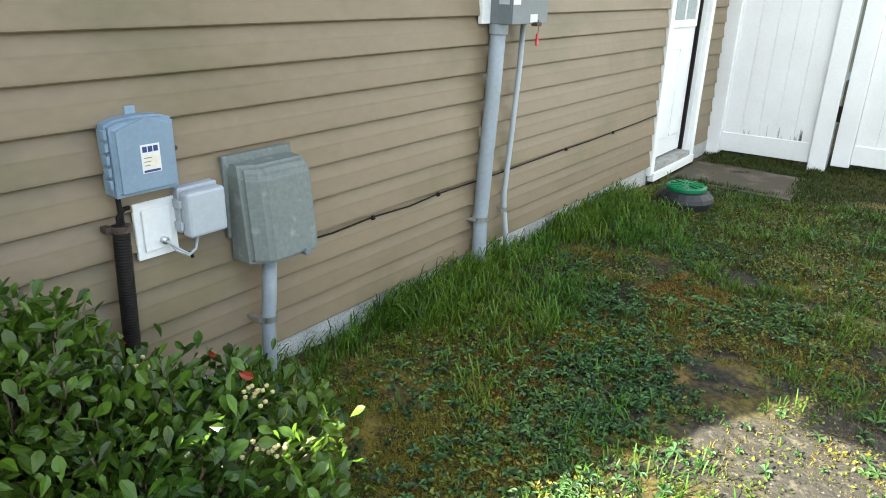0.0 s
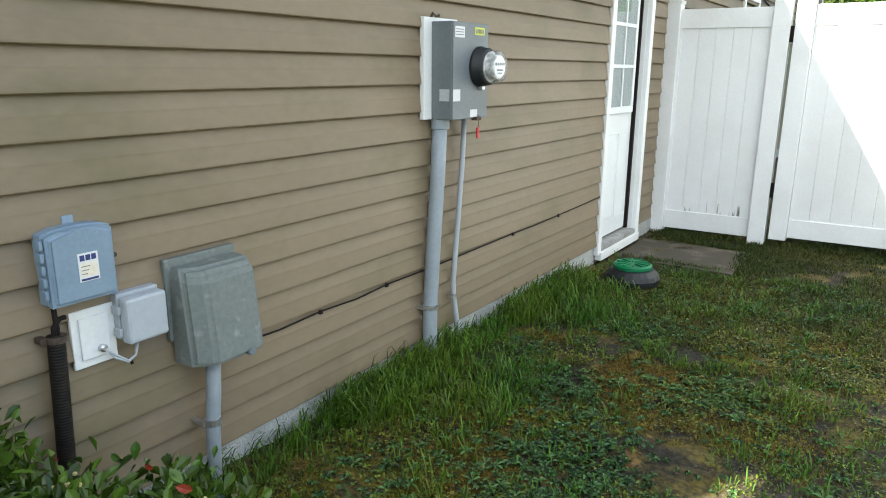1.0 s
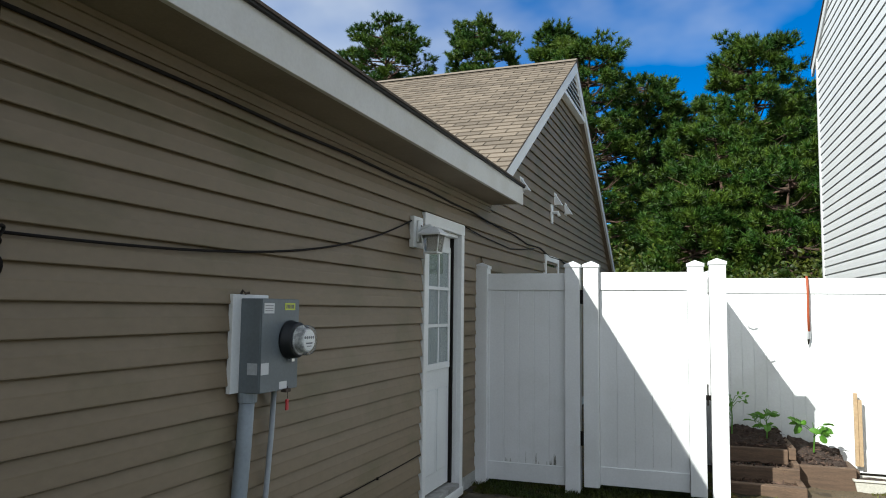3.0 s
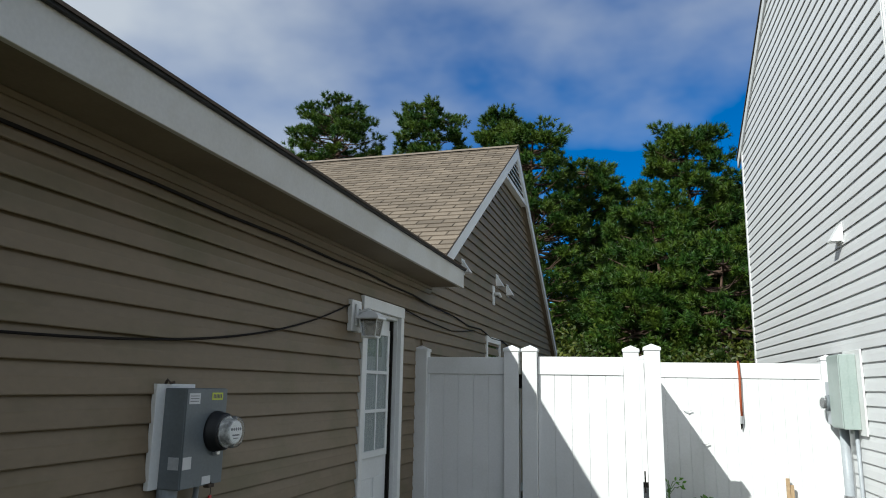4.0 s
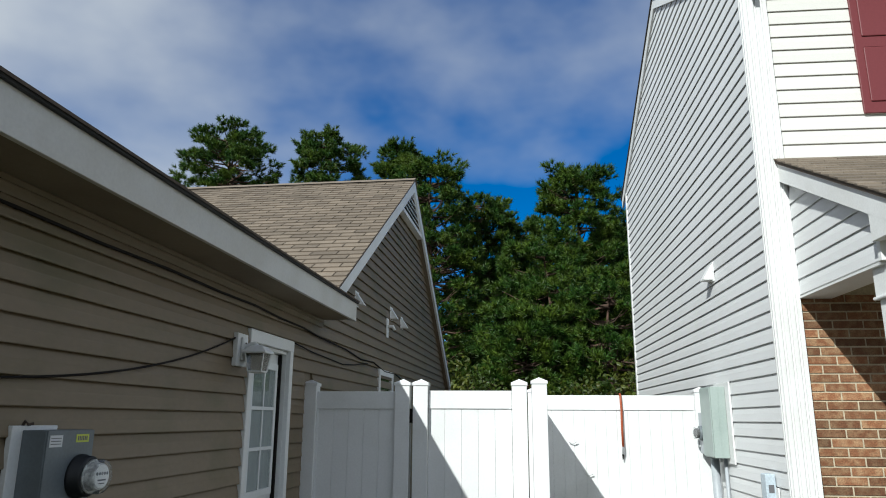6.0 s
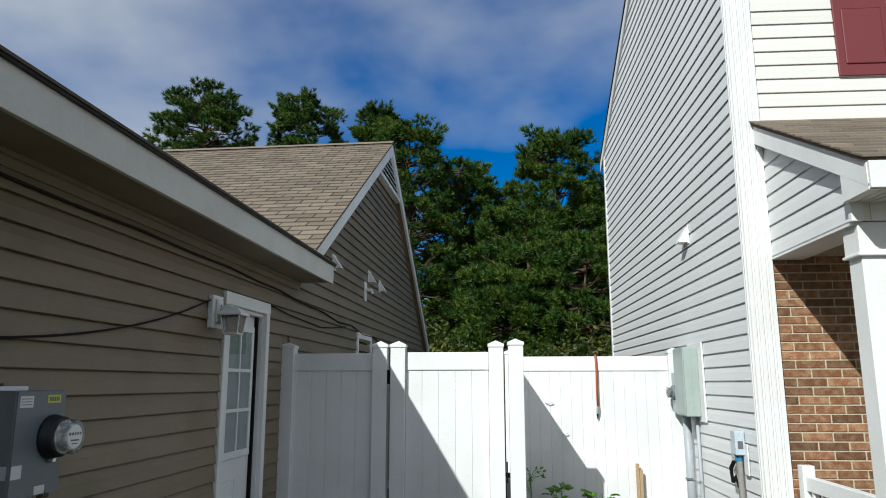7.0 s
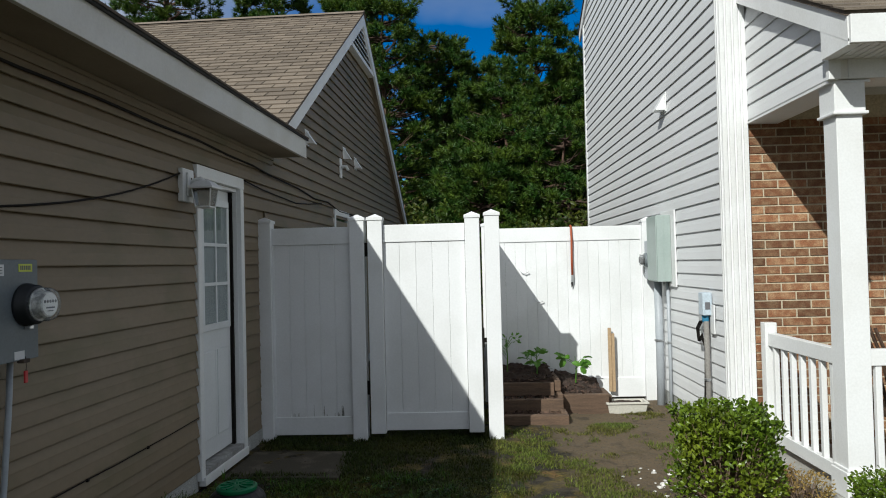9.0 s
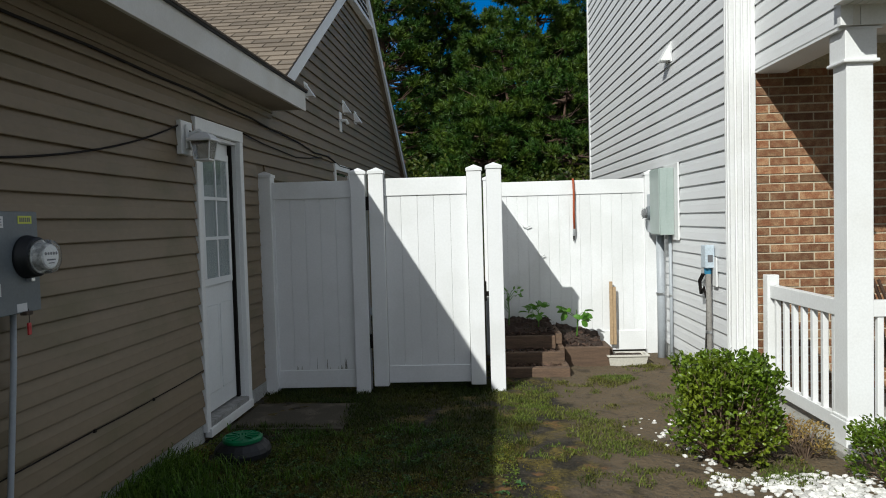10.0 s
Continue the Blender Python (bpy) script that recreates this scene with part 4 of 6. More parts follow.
P1, P2, P3, P4, P5 = 0.046, 0.888, 1.046, 1.893, 2.063
fence_post(P1 + 0.02, FY, -0.1, 1.945, "white vinyl fence post against the tan siding")
fence_post(P2, FY, -0.1, 1.95, "white vinyl post beside the gate hinges")
fp = panel("privacy_fence", P1 + 0.085, P2 - 0.064, FY, 0.045, 1.855, 0.20, 1.705, 0.14, "white vinyl privacy fence panel with mildew stains", "fence panel", "fence panels")
rs = random.Random(4)
for k in range(14):
    bm = bmesh.new()
    x = -0.27 + 0.56 * rs.random()
    w, hh = 0.004 + 0.012 * rs.random(), 0.02 + 0.10 * rs.random() ** 2
    bm.faces.new([bm.verts.new(p) for p in ((x, -0.0118, 0.205), (x + w, -0.0118, 0.205), (x + w * 0.7, -0.0118, 0.205 + hh), (x + w * 0.2, -0.0118, 0.205 + hh * 0.8))])
    part("mildew_stain", bm, MILDEW, fp)
gate = thing("gate", ((P3 + P4) / 2, FY, 0), "white vinyl gate hung between two capped stiles", "gate")
gh = (P4 - P3) / 2
for s in (-1, 1):
    st = part("stile", boxed(s * gh - 0.064, s * gh + 0.064, -0.062, 0.062, 0.055, 1.92, bevel=0.004), VINYL, gate)
    bm = bmesh.new()
    box(bm, s * gh - 0.07, s * gh + 0.07, -0.069, 0.069, 1.905, 1.93)
    r = [bm.verts.new((s * gh + sx * 0.068, sy * 0.067, 1.93)) for sx, sy in ((-1, -1), (1, -1), (1, 1), (-1, 1))]
    apex = bm.verts.new((s * gh, 0, 1.962))
    for i in range(4):
        bm.faces.new((r[i], r[(i + 1) % 4], apex))
    part("cap", bm, VINYL, st)
part("top_rail", boxed(-gh + 0.066, gh - 0.066, -0.022, 0.022, 1.71, 1.862, bevel=0.004), VINYL, gate)
part("bottom_rail", boxed(-gh + 0.066, gh - 0.066, -0.022, 0.022, 0.075, 0.225, bevel=0.004), VINYL, gate)
boards(gate, "x", 0.0, -gh + 0.066, gh - 0.066, 0.22, 1.715, 0.14)
for z in (0.45, 1.65):
    part("hinge", boxed(-gh - 0.105, -gh - 0.06, -0.045, -0.02, z - 0.06, z + 0.06, bevel=0.003), BLACK, gate, "black gate hinge")
part("latch", boxed(gh + 0.06, gh + 0.11, -0.03, 0.0, 0.82, 0.86, bevel=0.003), BLACK, gate, "black gate latch")
part("latch_bar", tube(bmesh.new(), [(gh + 0.08, -0.04, 0.78), (gh + 0.08, -0.04, 0.95)], 0.006, 8), BLACK, gate)
fence_post(P5, FY, -0.1, 1.965, "white vinyl gate latch post")
# return fence and back fence
BY = 2.97
side = thing("privacy_fence", (P5, 2.2, 0), "white vinyl side fence panel behind the gate post", "fence panel", "fence panels")
part("top_rail", boxed(-0.022, 0.022, -0.72, 0.71, 1.72, 1.87, bevel=0.004), VINYL, side)
part("bottom_rail", boxed(-0.022, 0.022, -0.72, 0.71, 0.08, 0.22, bevel=0.004), VINYL, side)
boards(side, "y", 0.0, -0.72, 0.71, 0.21, 1.725, 0.143)
fence_post(P5 + 0.0, BY, -0.1, 1.95, "white vinyl corner post of the back fence")
panel("privacy_fence", P5 + 0.064, 3.725, BY, 0.03, 1.878, 0.24, 1.725, 0.11, "white vinyl privacy fence panel by the raised bed", "fence panel", "fence panels")
fence_post(3.79, BY, -0.1, 1.955, "white vinyl end post beside the white house")
pole = thing("pruning_pole", (2.965, BY - 0.038, 1.24), "orange-handled tool hanging on the back fence", "garden tool")
part("handle", tube(bmesh.new(), [(0.006, -0.005, 0.11), (0.004, -0.005, 0.3), (0.008, -0.004, 0.5), (0.004, 0.0, 0.625), (0.004, 0.012, 0.645), (0.004, 0.045, 0.652)], 0.012, 8), ORANGE, pole, smooth=True)
part("ferrule", tube(bmesh.new(), [(0.002, -0.005, 0.04), (0.006, -0.005, 0.115)], 0.016, 8), STEEL, pole)
part("blade", prism(bmesh.new(), [(-0.012, 0.05), (0.012, 0.05), (0.006, 0.0), (-0.006, -0.02)], "y", -0.008, -0.002), BLACK, pole)
stake = thing("wood_stake", (3.36, BY - 0.08, 0.1), "bare wooden stake leaning on the back fence", "stake")
for dx, hh in ((-0.018, 0.68), (0.016, 0.62)):
    part("slat", boxed(dx - 0.016, dx + 0.016, -0.012 - dx * 0.2, 0.012 - dx * 0.2, 0.0, hh, bevel=0.002), STAKE, stake)

for hx, hz in ((2.41, 1.40), (2.56, 1.08)):
    hk = thing("fence_hook", (hx, BY, hz), "small white wire hook on the vinyl fence", "hook", "fence hooks")
    part("wire", tube(bmesh.new(), [(0, 0.0, 0.03), (0, -0.03, 0.03), (0.01, -0.04, 0.0), (0.05, -0.045, -0.012), (0.09, -0.045, 0.004)], 0.006, 8), VINYL, hk, smooth=True)
# ---- raised bed ----
bed = thing("raised_bed", (2.45, 2.5, 0), "stepped raised bed of rough timbers filled with dark mulch", "raised bed")
def timber(x0, x1, y0, y1, z0, z1):
    part("timber", boxed(x0, x1, y0, y1, z0, z1, bevel=0.008), WOOD, bed)
timber(-0.32, 0.30, -0.66, -0.58, -0.02, 0.085)
timber(-0.32, 0.28, -0.44, -0.36, 0.05, 0.19)
timber(-0.32, 0.22, -0.22, -0.15, 0.18, 0.31)
timber(0.24, 0.30, -0.575, -0.1, -0.02, 0.09)
timber(0.24, 0.29, -0.36, 0.35, 0.095, 0.22)
timber(0.225, 0.285, -0.22, 0.35, 0.225, 0.33)
timber(0.31, 0.76, -0.2, -0.13, -0.02, 0.185)
timber(0.74, 0.80, -0.125, 0.30, -0.02, 0.16)
def heap(name, x0, x1, y0, y1, z, parent, amp=0.03, n=26):
    vs, fs = [], []
    for j in range(n):
        for i in range(n):
            u, w = i / (n - 1), j / (n - 1)
            x, y = x0 + u * (x1 - x0), y0 + w * (y1 - y0)
            e = min(u, 1 - u, w, 1 - w)
            hgt = z(u, w) if callable(z) else z
            vs.append((x, y, hgt + amp * noise.noise(Vector((x * 9, y * 9, 1))) + 0.5 * amp * noise.noise(Vector((x * 31, y * 31, 4))) - (0.06 if e == 0 else 0)))
    fs = [(j * n + i, j * n + i + 1, (j + 1) * n + i + 1, (j + 1) * n + i) for j in range(n - 1) for i in range(n - 1)]
    return raw(name, vs, fs, SOIL, parent)
heap("mulch", -0.33, 0.24, -0.59, -0.43, 0.06, bed, 0.02)
heap("mulch", -0.33, 0.23, -0.37, -0.21, 0.16, bed, 0.02)
heap("mulch", -0.33, 0.24, -0.16, 0.42, lambda u, w: 0.33 + 0.10 * w * (1 - 0.4 * u), bed, 0.045)
heap("mulch", 0.28, 0.76, -0.14, 0.42, lambda u, w: 0.22 + 0.14 * w - 0.13 * u, bed, 0.035)
rs = random.Random(8)
vs, fs = [], []
for k in range(900):
    x, y = rs.uniform(-0.32, 0.74), rs.uniform(-0.58, 0.42)
    z = 0.075 if y < -0.44 else 0.18 if y < -0.22 else (0.33 + 0.14 * max(0, y) if x < 0.24 else max(0.1, 0.25 - 0.26 * (x - 0.28) + 0.2 * max(0, y)))
    if x > 0.24 and y < -0.15:
        continue
    d = Vector((rs.gauss(0, 1), rs.gauss(0, 1), rs.gauss(0, 0.5))).normalized() * rs.uniform(0.012, 0.035)
    s = d.cross(Vector((rs.gauss(0, 1), rs.gauss(0, 1), 1))).normalized() * 0.006
    c = Vector((x, y, z + rs.uniform(-0.01, 0.015)))
    b = len(vs)
    vs += [c - d - s, c + d - s, c + d + s, c - d + s]
    fs.append((b, b + 1, b + 2, b + 3))
chips = raw("bark_litter", vs, fs, mat("bark_chips", (0.07, 0.042, 0.03), 0.9, 0.3, 9.0, each=0.6, island=True), bed)
tagged(chips, kind="stuff")
tray = thing("planter_tray", (3.38, 2.36, -0.025), "pale plastic window-box planter with dark soil", "planter")
bm = bmesh.new()
for (a, b) in (((0.17, 0.075, 0.0), (0.195, 0.095, 0.12)),):
    lo = [bm.verts.new((sx * a[0], sy * a[1], 0)) for sx, sy in ((-1, -1), (1, -1), (1, 1), (-1, 1))]
    hi = [bm.verts.new((sx * b[0], sy * b[1], 0.115)) for sx, sy in ((-1, -1), (1, -1), (1, 1), (-1, 1))]
    hr = [bm.verts.new((sx * (b[0] + 0.012), sy * (b[1] + 0.012), 0.115)) for sx, sy in ((-1, -1), (1, -1), (1, 1), (-1, 1))]
    ht = [bm.verts.new((sx * (b[0] + 0.012), sy * (b[1] + 0.012), 0.13)) for sx, sy in ((-1, -1), (1, -1), (1, 1), (-1, 1))]
    hi2 = [bm.verts.new((sx * (b[0] - 0.012), sy * (b[1] - 0.012), 0.13)) for sx, sy in ((-1, -1), (1, -1), (1, 1), (-1, 1))]
    inn = [bm.verts.new((sx * (a[0] - 0.005), sy * (a[1] - 0.005), 0.02)) for sx, sy in ((-1, -1), (1, -1), (1, 1), (-1, 1))]
    bm.faces.new(lo)
    bm.faces.new(inn[::-1])
    for p, q in ((lo, hi), (hi, hr), (hr, ht), (ht, hi2), (hi2, inn)):
        for i in range(4):
            bm.faces.new((p[i], p[(i + 1) % 4], q[(i + 1) % 4], q[i]))
part("tray", bm, mat("pale_plastic", (0.55, 0.53, 0.47), 0.5, 0.1, 12.0), tray)
heap("potting_soil", -0.18, 0.18, -0.084, 0.084, 0.124, tray, 0.012, 12)

# ---- white house ----
WX, WY, WFAR = 3.88, 0.87, 7.13
WCOURSE = 0.1222
WEAVE, WSLOPE = 5.56, 0.53
WMID = (WY + WFAR) / 2
WPEAK = WEAVE + WSLOPE * (WMID - WY)
white_house = thing("house", (0, 0, 0), "white vinyl-sided two-storey house with brick porch front", "house")
bm = bmesh.new()
prism(bm, [(WY + 0.02, 0.0), (WFAR, 0.0), (WFAR, WEAVE), (WMID, WPEAK), (WY + 0.02, WEAVE)], "x", WX + 0.008, WX + 0.16)
side_wall = part("wall", bm, WHITE_SIDING, white_house, "white vinyl lap siding")
front_wall = part("wall", boxed(WX + 0.17, 12.0, WY + 0.01, WY + 0.17, 2.5, WEAVE + 0.1), CREAM_SIDING, white_house, "cream-white vinyl lap siding over the porch")
brick_wall = part("brick_wall", boxed(WX + 0.17, 12.0, WY + 0.005, WY + 0.17, 0.0, 2.75), MORTAR, white_house, "red-brown brick porch wall with pale mortar")
part("far_wall", box(box(bmesh.new(), 12.0, 12.15, WY, WFAR, 0, WEAVE), WX + 0.17, 12.0, WFAR - 0.15, WFAR, 0, WEAVE), WHITE_SIDING, white_house)
bm = slab(bmesh.new(), [(WX - 0.05, WMID, WPEAK + 0.06), (WX - 0.05, WFAR + 0.3, WEAVE - 0.10), (12.3, WFAR + 0.3, WEAVE - 0.10), (12.3, WMID, WPEAK + 0.06)], 0.04)
slab(bm, [(WX - 0.05, WMID, WPEAK + 0.06), (WX - 0.05, WY - 0.3, WEAVE - 0.10), (12.3, WY - 0.3, WEAVE - 0.10), (12.3, WMID, WPEAK + 0.06)], 0.04)
part("roof", bm, mat("dark_shingle_edge", (0.035, 0.032, 0.03), 0.9, 0.3, 6.0), white_house, "dark shingle roof edge")
for s in (-1, 1):
    y1 = WMID + s * (WMID - WY + 0.28)
    z1 = WPEAK - WSLOPE * (WMID - WY + 0.28)
    part("rake_board", prism(bmesh.new(), [(WMID, WPEAK + 0.02), (y1, z1 + 0.02), (y1, z1 - 0.13), (WMID, WPEAK - 0.13)], "x", WX - 0.035, WX - 0.002), TRIM, white_house, "white rake trim")
# fluted corner trim
bm = bmesh.new()
box(bm, WX - 0.014, WX + 0.19, WY - 0.016, WY + 0.06, 0.14, WEAVE)
for k in range(4):
    x0 = WX - 0.012 + 0.055 * k
    box(bm, x0, x0 + 0.033, WY - 0.034, WY - 0.0162, 0.14, WEAVE)
for k in range(2):
    y0 = WY - 0.005 + 0.036 * k
    box(bm, WX - 0.022, WX - 0.0142, y0, y0 + 0.02, 0.14, WEAVE)
part("corner_trim", bm, TRIM, white_house, "white fluted corner trim")
part("corner_trim", boxed(WX - 0.02, WX + 0.1, WFAR - 0.07, WFAR + 0.015, 0.14, WEAVE), TRIM, white_house)
part("foundation", boxed(WX - 0.002, WX + 0.16, WY + 0.02, WFAR, -0.1, 0.15), FOUNDATION, white_house)

# shutter and window above the porch roof
sh = part("shutter", boxed(WX + 0.86, WX + 1.30, WY - 0.032, WY - 0.006, 4.07, 5.45, bevel=0.004), MAROON, white_house, "maroon panelled shutter")
part("shutter_panel", box(box(bmesh.new(), WX + 0.92, WX + 1.24, WY - 0.040, WY - 0.031, 4.17, 4.30 + 0.36, bevel=0.008), WX + 0.92, WX + 1.24, WY - 0.040, WY - 0.031, 4.76, 5.36, bevel=0.008), MAROON, sh)
fw = part("window", box(box(box(box(bmesh.new(), WX + 1.32, WX + 1.41, WY - 0.03, WY, 3.99, 5.5, bevel=0.004), WX + 1.41, WX + 2.4, WY - 0.03, WY, 3.99, 4.07), WX + 2.4, WX + 2.49, WY - 0.03, WY, 3.99, 5.5), WX + 1.41, WX + 2.4, WY - 0.03, WY, 5.41, 5.5), TRIM, white_house, "white-framed upper window")
part("pane", boxed(WX + 1.41, WX + 2.4, WY - 0.012, WY - 0.006, 4.07, 5.41), bpy.data.materials["dark_window"], fw)

# porch: roof, end gable, beam, column, railing, slab
PX = WX + 0.19
RT, RS = 3.70, 0.515
YE = -0.74
porch = part("porch_roof", slab(bmesh.new(), [(PX - 0.08, WY, RT), (PX - 0.08, YE, RT - RS * (WY - YE)), (12, YE, RT - RS * (WY - YE)), (12, WY, RT)], 0.03), ROOF_BASE, white_house, "brown shingled porch roof")
bm = bmesh.new()
nrow = 14
for k in range(nrow):
    y0 = YE - 0.02 + k * (WY - YE) / nrow
    y1 = y0 + (WY - YE) / nrow + 0.03
    z0, z1 = RT - RS * (WY - y0) + 0.019, RT - RS * (WY - y1) + 0.004
    x = PX - 0.09 - (0.15 if k % 2 else 0.0)
    while x < 8.0:
        a, b = max(x, PX - 0.09), x + 0.296
        prism(bm, [(y0, z0), (min(y1, WY - 0.005), z1), (min(y1, WY - 0.005), z1 - 0.006), (y0, z0 - 0.016)], "x", a, b)
        x += 0.3
me_sh = part("shingles", bm, SHINGLE_I, porch)
tagged(me_sh, kind="stuff")
zr = RT - RS * (WY - YE)
part("porch_rake", prism(bmesh.new(), [(WY - 0.01, RT - 0.035), (YE, zr - 0.035), (YE, zr - 0.175), (WY - 0.01, RT - 0.19)], "x", PX - 0.065, PX - 0.03), TRIM, white_house, "white porch rake board")
part("porch_rake_soffit", prism(bmesh.new(), [(WY - 0.01, RT - 0.15), (YE, zr - 0.15), (YE, zr - 0.165), (WY - 0.01, RT - 0.165)], "x", PX - 0.028, PX + 0.01), TRIM, white_house)
part("porch_fascia", boxed(PX - 0.06, 12.0, YE - 0.025, YE, zr - 0.19, zr - 0.03, bevel=0.003), TRIM, white_house, "white porch fascia")
part("eave_return", prism(bmesh.new(), [(YE, zr - 0.16), (YE, zr - 0.195), (YE + 0.30, zr - 0.195), (YE + 0.30, zr + 0.02)], "x", PX - 0.064, PX - 0.005), TRIM, white_house)
bm = bmesh.new()
box(bm, PX - 0.02, 12.0, YE, YE + 0.32, zr - 0.19, zr - 0.175)
for k in range(40):
    box(bm, PX + 0.02 + 0.05 * k, PX + 0.03 + 0.05 * k, YE, YE + 0.32, zr - 0.194, zr - 0.188)
part("porch_soffit", bm, TRIM, white_house, "vented porch soffit")
BZ = 2.565
bm = bmesh.new()
prism(bm, [(WY, BZ), (-0.42, BZ), (-0.42, RT - RS * (WY + 0.42) - 0.05), (WY, RT - 0.05)], "x", PX + 0.008, PX + 0.1)
end_wall = part("porch_end", bm, CREAM_SIDING, white_house, "white siding on the porch end")
z = BZ + 0.004
while z < RT - 0.2:
    top = z + WCOURSE
    ylim = max(-0.42, WY - (RT - 0.16 - z) / RS)
    ylim2 = max(-0.42, WY - (RT - 0.16 - top) / RS)
    if ylim2 < WY - 0.05:
        part("siding_board", lap(bmesh.new(), PX + 0.004, ylim, WY - 0.01, z, WCOURSE, deep=0.5, out=-1, cut=(max(0.0, ylim2 - ylim), 0)), WHITE_SIDING, end_wall)
    z = top
part("end_corner", boxed(PX - 0.022, PX + 0.05, -0.44, -0.40, BZ - 0.005, zr - 0.05, bevel=0.003), TRIM, white_house)
part("beam", boxed(PX - 0.01, PX + 0.24, -0.40, WY - 0.005, BZ - 0.02, BZ - 0.004), TRIM, white_house, "white boxed porch beam")
part("beam", boxed(PX + 0.101, 12.0, -0.425, -0.20, BZ - 0.0, BZ + 0.27), TRIM, white_house)
part("porch_ceiling", boxed(PX + 0.24, 12.0, -0.2, WY, BZ + 0.24, BZ + 0.26), TRIM, white_house)
tagged(part("porch_slab", boxed(PX - 0.04, 12.0, -0.52, WY, -0.15, 0.045, bevel=0.01), CONCRETE), "pale concrete porch slab", "slab", kind="structure")
col = thing("porch_column", (PX + 0.11, -0.32, 0.045), "white square boxed porch column with cap and base", "column")
cz = BZ - 0.045
part("shaft", boxed(-0.078, 0.078, -0.078, 0.078, 0.0, cz - 0.02, bevel=0.004), TRIM, col)
part("base", boxed(-0.098, 0.098, -0.098, 0.098, 0.0, 0.16, bevel=0.006), TRIM, col)
part("base_mould", boxed(-0.09, 0.09, -0.09, 0.09, 0.16, 0.178, bevel=0.005), TRIM, col)
part("capital", box(box(bmesh.new(), -0.092, 0.092, -0.092, 0.092, cz - 0.20, cz - 0.02, bevel=0.004), -0.105, 0.105, -0.105, 0.105, cz - 0.215, cz - 0.195, bevel=0.006), TRIM, col)


def railing(a, b, axis, label):
    t = thing("railing", (PX + 0.08, 0, 0), label, "railing", "porch railings")
    def bx(u0, u1, w, z0, z1):
        return boxed(-w, w, u0, u1, z0, z1, bevel=0.004) if axis == "y" else boxed(u0, u1, -w - 0.3, w - 0.3, z0, z1, bevel=0.004)
    part("top_rail", bx(a, b, 0.028, 0.825, 0.925), TRIM, t)
    part("bottom_rail", bx(a, b, 0.024, 0.105, 0.195), TRIM, t)
    n = int((b - a) / 0.125)
    for i in range(n):
        u = a + (b - a) * (i + 0.5) / n
        part("baluster", bx(u - 0.019, u + 0.019, 0.018, 0.19, 0.83), TRIM, t)
    return t
rl = railing(-0.235, 0.74, "y", "white vinyl porch railing with square balusters")
part("rail_post", boxed(-0.045, 0.045, 0.745, 0.83, 0.04, 1.0, bevel=0.004), TRIM, rl)
railing(0.13, 3.2, "x", "white vinyl railing along the porch front")
chair = thing("porch_chair", (PX + 0.55, 0.15, 0.045), "dark wicker porch chair behind the railing", "chair")
WICKER = mat("dark_wicker", (0.06, 0.035, 0.022), 0.6, 0.4, 60.0, bump=0.6)
part("seat", boxed(-0.05, 0.45, -0.25, 0.25, 0.38, 0.44, bevel=0.02), WICKER, chair)
bm = bmesh.new()
for k in range(7):
    tube(bm, [(0.0, -0.22 + 0.073 * k, 0.42), (-0.08, -0.22 + 0.073 * k, 0.8), (-0.14, -0.2 + 0.067 * k, 0.98)], 0.012, 6)
part("backrest", bm, WICKER, chair)
part("arm", tube(bmesh.new(), [(-0.1, -0.25, 0.66), (0.2, -0.27, 0.64), (0.42, -0.25, 0.58), (0.42, -0.24, 0.0)], 0.02, 8), WICKER, chair)
for sx in (-0.03, 0.42):
    for sy in (-0.22, 0.22):
        part("leg", tube(bmesh.new(), [(sx, sy, 0), (sx, sy, 0.39)], 0.018, 8), WICKER, chair)

# electric panel and small boxes on the white wall
pan = thing("breaker_box", (WX, 2.45, 1.6), "grey-green electric panel with a meter on white siding", "electric panel")
part("backing_board", boxed(-0.028, -0.012, -0.29, 0.2, -0.37, 0.38, bevel=0.003), TRIM, pan)
part("box", boxed(-0.165, -0.029, -0.17, 0.19, -0.32, 0.34, bevel=0.005), GREEN_GREY, pan)
part("lid", boxed(-0.175, -0.166, -0.165, 0.185, -0.31, 0.33, bevel=0.003), GREEN_GREY, pan)
part("hinge_line", boxed(-0.1, -0.092, -0.173, -0.169, -0.31, 0.33), GREEN_GREY, pan)
part("meter_socket", boxed(-0.15, -0.029, 0.196, 0.40, -0.30, 0.10, bevel=0.005), PALE_PVC, pan, "pale grey meter socket box")
part("meter_ring", lathe(bmesh.new(), [(0.075, -0.176), (0.07, -0.205), (0.05, -0.21)], (0.026, 0.30, -0.10), "x", 24), GREY_BOX, pan, smooth=True)
part("meter_dome", lathe(bmesh.new(), [(0.06, -0.205), (0.058, -0.25), (0.03, -0.262), (0.001, -0.263)], (0.026, 0.30, -0.10), "x", 24), METER_GLASS, pan, smooth=True)
part("meter_works", lathe(bmesh.new(), [(0.045, -0.206), (0.045, -0.235)], (0.026, 0.30, -0.10), "x", 20), GREY_INK, pan)
def wall_pipe(y, x, z0, z1, r, label, m=PALE_PVC):
    t = thing("conduit", (WX + x, y, z0), label, "conduit", "conduits on the white house")
    part("pipe", tube(bmesh.new(), [(0, 0, 0), (0.004, 0.003, (z1 - z0) * 0.5), (0, 0, z1 - z0)], r, 12), m, t, smooth=True)
    part("strap", lathe(bmesh.new(), [(r * 1.02, -0.012), (r * 1.2, -0.01), (r * 1.2, 0.01), (r * 1.02, 0.012)], (0, 0, (z1 - z0) * 0.55), "z", 14), STEEL, t)
    return t
